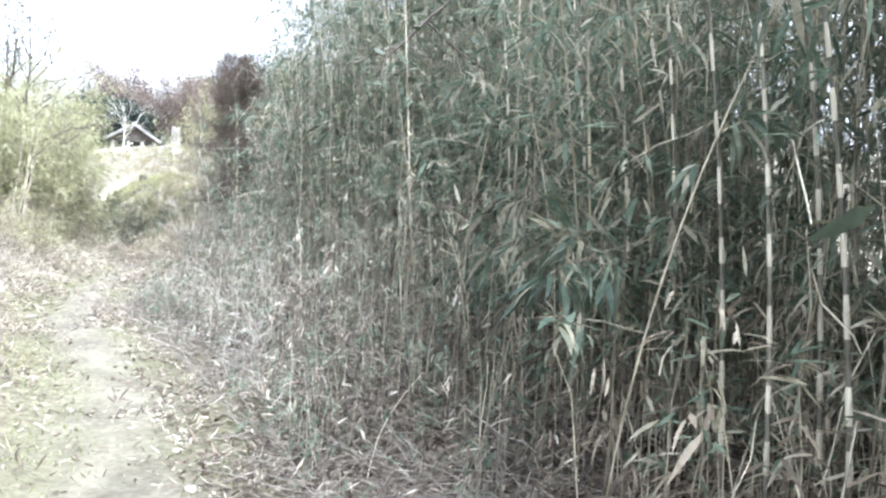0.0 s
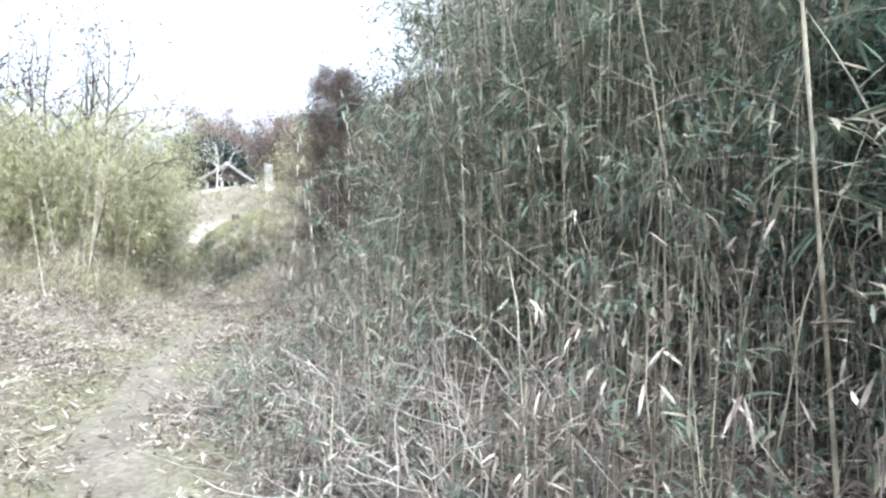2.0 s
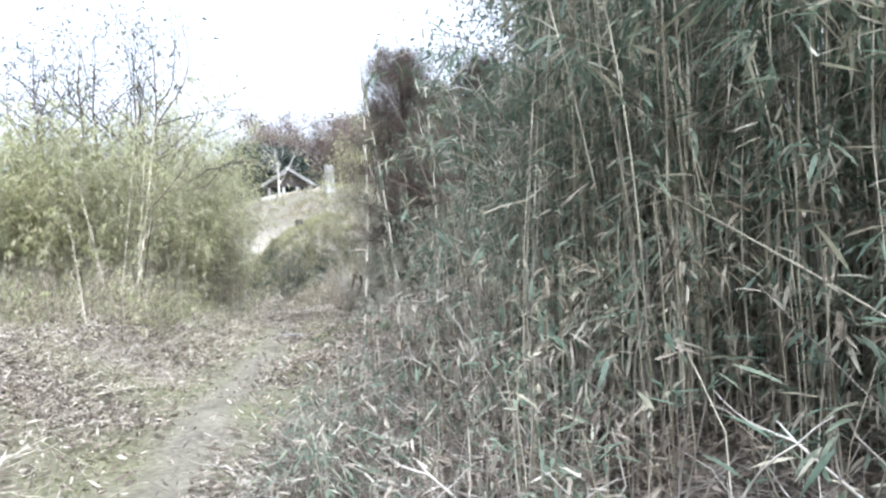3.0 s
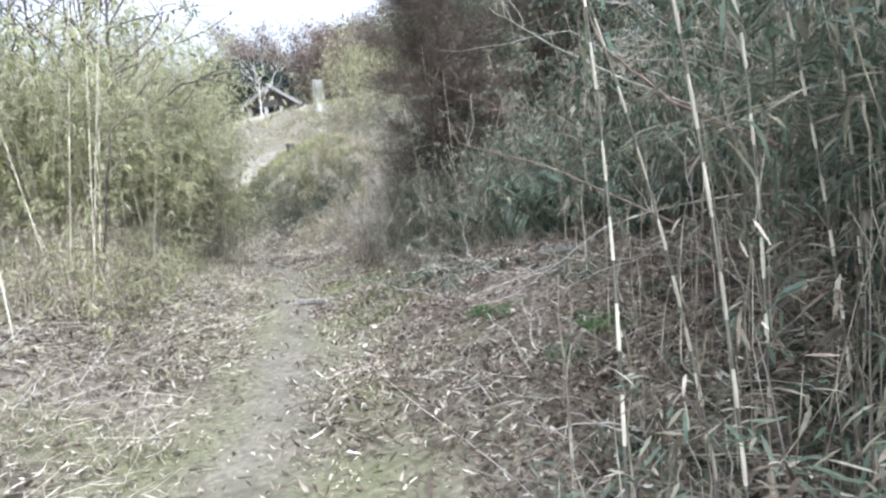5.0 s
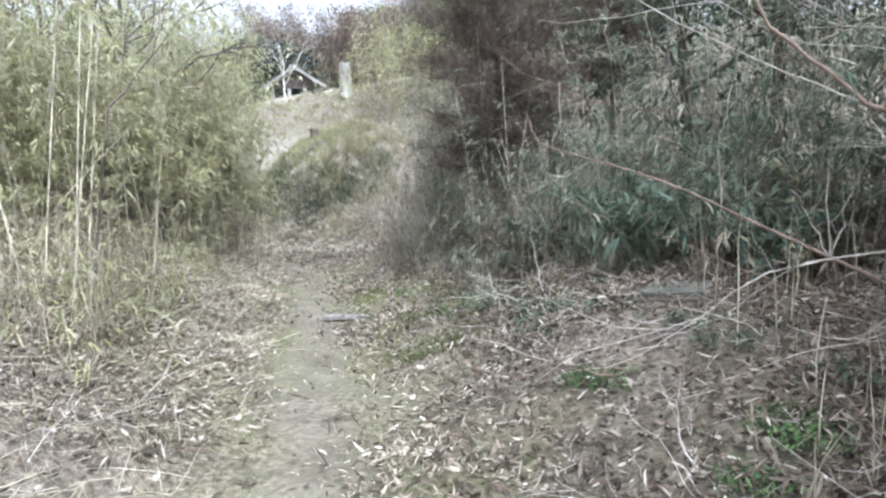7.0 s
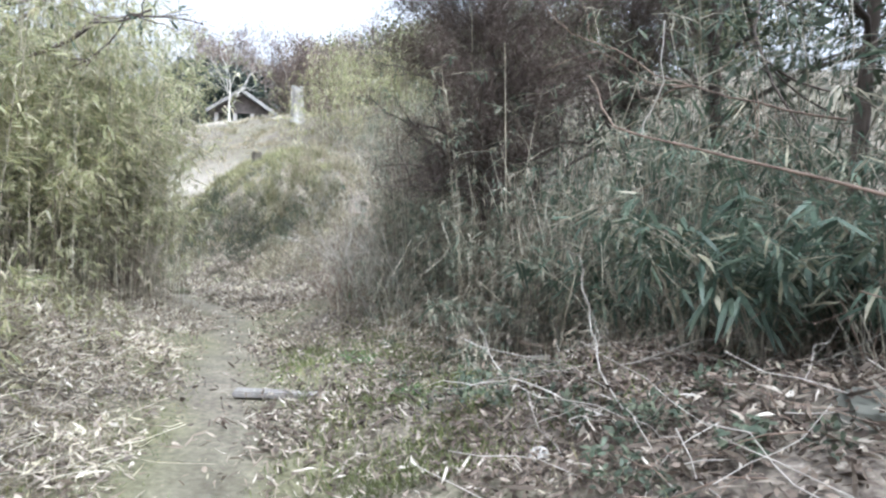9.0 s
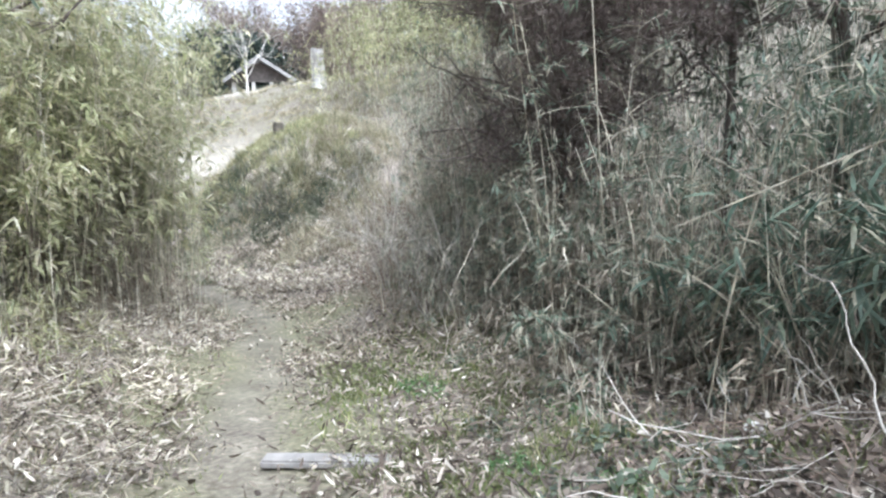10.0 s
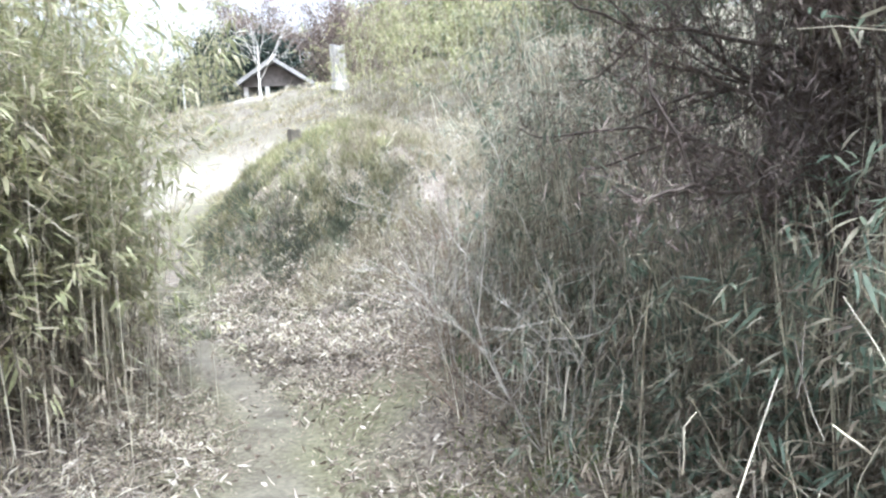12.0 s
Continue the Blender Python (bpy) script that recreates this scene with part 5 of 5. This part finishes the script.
def bronze_cedar(x, y, seed, limbs, n, wide=1.0, low=0.24):
    """A bronzed young cedar with drooping sprays and two leaders."""
    rnd = np.random.default_rng(seed)
    t = np.linspace(0, 1, 12)
    P = np.stack([0.1 * np.sin(3 * t), 0.06 * np.sin(5 * t), 4.75 * t - 0.1], -1)
    ob = thing("cedar", mesh_of("trunk", *tubes(P[None], (0.055 * (1 - 0.85 * t))[None], 9), smooth=True), M_BARK, "bronze-brown winter cedar with drooping sprays beside the path", "tree")
    ends = []
    for i in range(limbs):
        f = rnd.uniform(low, 0.96)
        q = np.array([np.interp(f, t, P[:, k]) for k in range(3)])
        a = i * 2.4 + rnd.uniform(-0.4, 0.4)
        out = twig_paths(q, (math.cos(a), math.sin(a), 0.12 + 0.5 * f), 1.5 * wide * (1.05 - f) ** 0.38 * min(1.0, 0.45 + f) * rnd.uniform(0.6, 1.0), 1, rnd, [], 0.016 * (1.15 - f))
        limb = part("limb", twigs_mesh("limb", out[:1], 5), M_BARK, ob)
        part("twig_spray", twigs_mesh("twig_spray", out[1:], 4), M_BARK, limb, kind="stuff")
        ends += [o[0] for o in out]
    pts = np.concatenate(ends)
    k = rng.integers(0, len(pts), n)
    p = pts[k] + rng.normal(0, 0.075, (n, 3))
    part("needles", mesh_of("needles", *slips(p, rng.normal(0, 0.6, (n, 3)) + np.array([0, 0, -0.1]), U(0.035, 0.08, n), 0.0052)), M_CEDAR, ob, kind="stuff")
    ob.location = (x, y, floor_at(x, y))


bronze_cedar(-5.2, 16.25, 31, 125, 180000)
bronze_cedar(-3.8, 17.2, 32, 60, 70000, 0.68, 0.45)


def set_tree(ob, x, y, label, category="tree", group="", turn=0.0, size=1.0):
    ob.matrix_basis = pose(x, y, floor_at(x, y), 0, 0, turn) @ Matrix.Scale(size, 4)
    return tagged(ob, label, category, group)


# evergreen trees inside the thicket
tr, pts = limb_tree("evergreen_tree", 6.5, 0.10, 12, 41, M_BARK, 0.25, 0.9, 2, 0.45)
crown(tr, pts, 6500, 0.12, M_EVERGREEN, 0.3, 0.3)
set_tree(tr, -2.6, 17.6, "dark evergreen tree with brown limbs inside the thicket", "tree", "evergreen trees in the thicket")
# the first two copies are added out of sight to shade the hollow
for px, py, a, s in ((2.0, 9.2, 200, 1.0), (2.1, 7.4, 320, 0.9), (1.2, 12.4, 260, 1.0), (0.8, 15.2, 70, 1.0), (2.6, 11.0, 150, 0.95), (3.2, 6.6, 220, 0.9), (4.2, 2.4, 300, 0.95), (-4.6, 19.5, 30, 0.8)):
    c = copy_thing(tr, pose(px, py, floor_at(px, py), 0, 0, a) @ Matrix.Scale(s, 4))
    c.matrix_basis = pose(px, py, floor_at(px, py), 0, 0, a) @ Matrix.Scale(s, 4)
# slender kind, added to keep sun off the hollow and the bamboo behind it
tr, pts = limb_tree("evergreen_tree", 7.4, 0.09, 16, 43, M_BARK, 0.3, 0.9, 2, 0.26)
crown(tr, pts, 7500, 0.12, M_EVERGREEN, 0.28, 0.3)
set_tree(tr, 0.3, 9.8, "slender dark evergreen tree added inside the thicket for shade", "tree", "evergreen trees in the thicket")
for px, py, a, s in ((0.4, 11.6, 120, 1.0), (-0.3, 13.4, 200, 0.95), (-2.0, 15.6, 290, 0.9)):
    m = pose(px, py, floor_at(px, py), 0, 0, a) @ Matrix.Scale(s, 4)
    copy_thing(tr, m).matrix_basis = m
# slender saplings over the bright clump
for i, (px, py, h, sd) in enumerate(((-9.6, 15.3, 6.0, 51), (-11.8, 16.3, 6.4, 52), (-12.8, 17.0, 6.6, 53), (-12.2, 15.2, 5.6, 54), (-10.6, 15.9, 5.9, 55))):
    tr, pts = limb_tree("sapling", h * 0.88, 0.045, 15, sd, M_BARK, 0.42, 0.75, 2, 0.46, 0.75)
    crown(tr, pts, 330, 0.10, M_EVERGREEN, 0.10, 0.35)
    set_tree(tr, px, py, "slender nearly bare sapling rising out of the bamboo clump", "tree", "bare saplings")
# the pale bare tree before the hut
tr, pts = limb_tree("bare_tree", 1.6, 0.048, 9, 61, M_PALEBARK, 0.3, 0.27, 2, 1.6)
set_tree(tr, -16.2, 33.2, "pale leafless tree with spreading limbs on the crest", "tree")
# dark evergreens and russet crowns behind the hut
tr, pts = limb_tree("dark_evergreen", 4.6, 0.14, 18, 71, M_BARK, 0.05, 1.0, 1, 0.5)
crown(tr, pts, 9500, 0.25, M_CEDARGREEN, 0.36, 0.4)
set_tree(tr, -22.2, 41.5, "dense dark evergreen tree behind the hut", "tree", "dark evergreens behind the hut")
for px, py, a, s in ((-20.2, 41.8, 80, 0.9), (-24.5, 43.0, 160, 0.85)):
    c = copy_thing(tr, pose(px, py, 0))
    c.matrix_basis = pose(px, py, floor_at(px, py), 0, 0, a) @ Matrix.Scale(s, 4)
tr, pts = limb_tree("russet_tree", 7.0, 0.16, 18, 81, M_BARK, 0.2, 0.8, 2, 0.45)
crown(tr, pts, 13000, 0.24, M_RUSSET, 0.4, 0.14)
set_tree(tr, -23.2, 45.5, "leafless tree with a fine reddish brown crown", "tree", "far bare trees")
for px, py, a, s in ((-24.5, 50, 15, 1.0), (-17.5, 46, 25, 0.85), (-19.5, 47.5, 40, 0.92), (-15.5, 50, 110, 1.0), (-27.0, 49, 200, 0.7), (-33, 54, 260, 0.65), (-21, 56, 310, 1.15), (-10.5, 52, 20, 1.0), (-38, 52, 75, 0.6), (-30, 60, 140, 0.9), (-14, 62, 190, 1.35)):
    c = copy_thing(tr, pose(px, py, 0))
    c.matrix_basis = pose(px, py, floor_at(px, py), 0, 0, a) @ Matrix.Scale(s, 4)
tr, pts = limb_tree("leafy_tree", 6.8, 0.15, 16, 91, M_BARK, 0.15, 0.9, 2, 0.45)
crown(tr, pts, 12000, 0.26, M_HILLGREEN, 0.5, 0.35)
set_tree(tr, -25.5, 53.5, "far tree with pale olive foliage on the hill", "tree", "far leafy trees")
for px, py, a, s in ((-18, 53, 60, 1.0), (-12.5, 46, 120, 0.85), (-9, 45, 180, 0.8), (-29, 45, 240, 0.55), (-36, 57, 300, 0.8), (-6.5, 48, 10, 0.9), (-3, 44, 50, 0.9), (-24.5, 66, 90, 1.4), (-17, 70, 130, 1.7), (-33, 68, 170, 1.1), (-8, 62, 210, 1.5), (-45, 58, 250, 0.8), (-44, 44, 0, 0.6), (-38, 38, 280, 0.5), (-32, 30, 33, 0.45), (2, 40, 70, 1.0)):
    c = copy_thing(tr, pose(px, py, 0))
    c.matrix_basis = pose(px, py, floor_at(px, py), 0, 0, a) @ Matrix.Scale(s, 4)
# light bamboo beside the post
x, y = U(-12.3, -7.5, 260), U(27.5, 31.5, 260)
thicket("bamboo_clump", "thin pale green bamboo on the slope beside the post", x, y, None, np.zeros((260, 2)), U(1.6, 3.2, 260), M_LEFT, 10, (0.2, 0.022))


gx, gy = np.concatenate([U(-18, -15.2, 200), U(-25.5, -18.8, 260)]), np.concatenate([U(21.5, 25.5, 200), U(33.8, 37.5, 260)])
thicket("bamboo_clump", "tall pale green bamboo on the slope above the path", gx, gy, None, np.zeros((460, 2)), np.concatenate([U(3.2, 4.8, 200), U(3.4, 6.0, 260)]), M_LEFT, 14, (0.26, 0.028), f_lo=0.15)


# ---- hut, post, stump, stones ----
def hut(x, y, turn):
    """A small gabled hut: walls, gable, roof slopes, ridge, posts, opening."""
    z = floor_at(x, y) - 0.1
    eave, apex, half, deep_ = 4.58 - z, 5.42 - z, 1.05, 1.6
    root = thing("hut", None, None, "small pale hut with a low grey gabled roof behind the crest", "hut")
    root.matrix_basis = pose(x, y, z, 0, 0, turn)
    for name, sx, sy, px, py in (("side_wall", 0.12, 2 * deep_ - 0.2, -half + 0.1, 0), ("side_wall", 0.12, 2 * deep_ - 0.2, half - 0.1, 0), ("back_wall", 2 * half - 0.34, 0.12, 0, deep_ - 0.1)):
        w = part(name, box_mesh(name, sx, sy, eave - 0.02, 0.008), M_WALL, root)
        w.location = (px, py, 0)
    for px in (-half + 0.1, -0.25, 0.4, half - 0.1):
        w = part("post", box_mesh("post", 0.14, 0.14, eave - 0.02, 0.01), M_WALL, root)
        w.location = (px, -deep_ + 0.1, 0)
    w = part("beam", box_mesh("beam", 2 * half, 0.12, 0.14, 0.01), M_DARKWOOD, root)
    w.location = (0, -deep_ + 0.1, eave - 0.02)
    bm = bmesh.new()
    a = [bm.verts.new((px, py, pz)) for py in (-deep_ + 0.06, -deep_ + 0.14) for px, pz in ((-half + 0.02, eave + 0.12), (half - 0.02, eave + 0.12), (0, apex - 0.12))]
    bm.faces.new(a[:3][::-1]), bm.faces.new(a[3:])
    for i in range(3):
        bm.faces.new((a[i], a[(i + 1) % 3], a[3 + (i + 1) % 3], a[3 + i]))
    part("gable", bm, M_DARKWOOD, root)
    rise = math.degrees(math.atan2(apex - eave, half + 0.22))
    span = math.hypot(apex - eave, half + 0.22)
    for sgn in (-1, 1):
        w = part("roof_slope", box_mesh("roof_slope", span, 2 * deep_ + 0.5, 0.09, 0.015), M_ROOF, root)
        w.matrix_basis = pose(sgn * (half + 0.22) / 2, 0, (apex + eave) / 2 - 0.04, 0, sgn * rise, 0)
        w = part("barge_board", box_mesh("barge_board", span, 0.05, 0.13, 0.01), M_ROOF, root)
        w.matrix_basis = pose(sgn * (half + 0.22) / 2, -deep_ - 0.28, (apex + eave) / 2 - 0.07, 0, sgn * rise, 0)
    w = part("ridge", box_mesh("ridge", 0.2, 2 * deep_ + 0.54, 0.12, 0.03), M_ROOF, root)
    w.location = (0, 0, apex - 0.02)


hut(-17.3, 36.7, 22)


def rough_round(name, rx, ry, rz, seed, cuts=3, amount=0.18):
    bm = bmesh.new()
    bmesh.ops.create_icosphere(bm, subdivisions=cuts, radius=1)
    for v in bm.verts:
        v.co *= 1 + amount * noise.noise(v.co * 1.6 + Vector((seed, 0, 0))) + 0.3 * amount * noise.noise(v.co * 5 + Vector((0, seed, 0)))
        v.co = Vector((v.co.x * rx, v.co.y * ry, v.co.z * rz))
    for f in bm.faces:
        f.smooth = True
    me = bpy.data.meshes.new(name)
    bm.to_mesh(me)
    bm.free()
    return me


def stump(x, y, r, h, mat, label, name="tree_stump", category="stump"):
    """A cut trunk with flared foot and uneven bark."""
    bm = bmesh.new()
    rows = []
    for k, (f, w) in enumerate(((0, 1.35), (0.12, 1.12), (0.4, 1.0), (0.75, 0.95), (1.0, 0.9), (1.0, 0.55), (0.97, 0.05))):
        rows.append([bm.verts.new((math.cos(a) * r * w * (1 + 0.12 * math.sin(3 * a + k)), math.sin(a) * r * w * (1 + 0.1 * math.cos(4 * a)), h * f + 0.03 * h * math.sin(2 * a))) for a in np.linspace(0, 2 * math.pi, 17)[:-1]])
    for lo, hi in zip(rows, rows[1:]):
        for i in range(16):
            bm.faces.new((lo[i], lo[(i + 1) % 16], hi[(i + 1) % 16], hi[i]))
    bm.faces.new(rows[-1])
    me = bpy.data.meshes.new(name)
    bm.to_mesh(me)
    bm.free()
    ob = thing(name, me, mat, label, category)
    ob.location = (x, y, floor_at(x, y) - 0.03)
    return ob


stump(-11.6, 25.4, 0.13, 0.28, M_STUMP, "dark rotten tree stump on the grassy mound")
stump(-12.7, 30.8, 0.2, 1.15, M_GREYBARK, "grey weathered cut tree trunk standing on the slope", "cut_trunk", "tree trunk")
post = thing("marker_post", box_mesh("marker_post", 0.03, 0.03, 0.95, 0.006), M_POLE, "thin white wooden marker post on the crest", "post")
post.location = (-18.9, 33.3, floor_at(-18.9, 33.3) - 0.1)


def stone(x, y, r, seed, mat, label):
    ob = thing("stone", rough_round("stone", r, r * 0.8, r * 0.6, seed), mat, label, "stone", "stones by the path")
    ob.location = (x, y, floor_at(x, y) + r * 0.3)


stone(-4.45, 12.2, 0.05, 1, M_STONE, "small pale rounded stone among weeds")
stone(-4.35, 13.3, 0.05, 2, M_STONE, "small pale stone lying on brown litter")
slab = thing("concrete_slab", box_mesh("concrete_slab", 0.42, 0.32, 0.3, 0.03, 0.016), M_CONCRETE, "half-buried weathered grey concrete slab in the litter", "slab")
slab.matrix_basis = pose(-3.32, 11.75, floor_at(-3.32, 11.75) - 0.25, 4, -3, -12)
board = thing("wooden_board", box_mesh("wooden_board", 0.64, 0.10, 0.04, 0.010, 0.008), M_GREYBARK, "short bleached wooden board lying across the path", "board")
board.matrix_basis = pose(-6.15, 13.75, floor_at(-6.15, 13.75) + 0.002, 2, 0, 6)

# single fallen leaves, nearest the path
leaf_shapes = []
for i in range(6):
    L = 0.14 + 0.02 * i
    v, q, t_ = blades(np.zeros((1, 3)), np.array([[1.0, 0, 0.05]]), L, 0.022 + 0.004 * (i % 3), 0.1 * (i - 2), twist=0.15)
    me = mesh_of("fallen_leaf", v, q, t_)
    me.materials.append(M_LITTER)
    leaf_shapes.append(me)
x, y = strew(4000, -7.5, -1.5, 6.5, 14.5, lambda x, y: litter_share(x, y) * (1 - smooth(np.abs(off_trail(x, y)), 1.5, 2.2)))
for i in range(min(280, len(x))):
    ob = thing("fallen_leaf", leaf_shapes[i % 6], None, parent=GROUND)
    ob.matrix_basis = pose(x[i], y[i], floor_at(x[i], y[i]) + 0.03, U(-25, 25), U(-20, 20), U(0, 360))
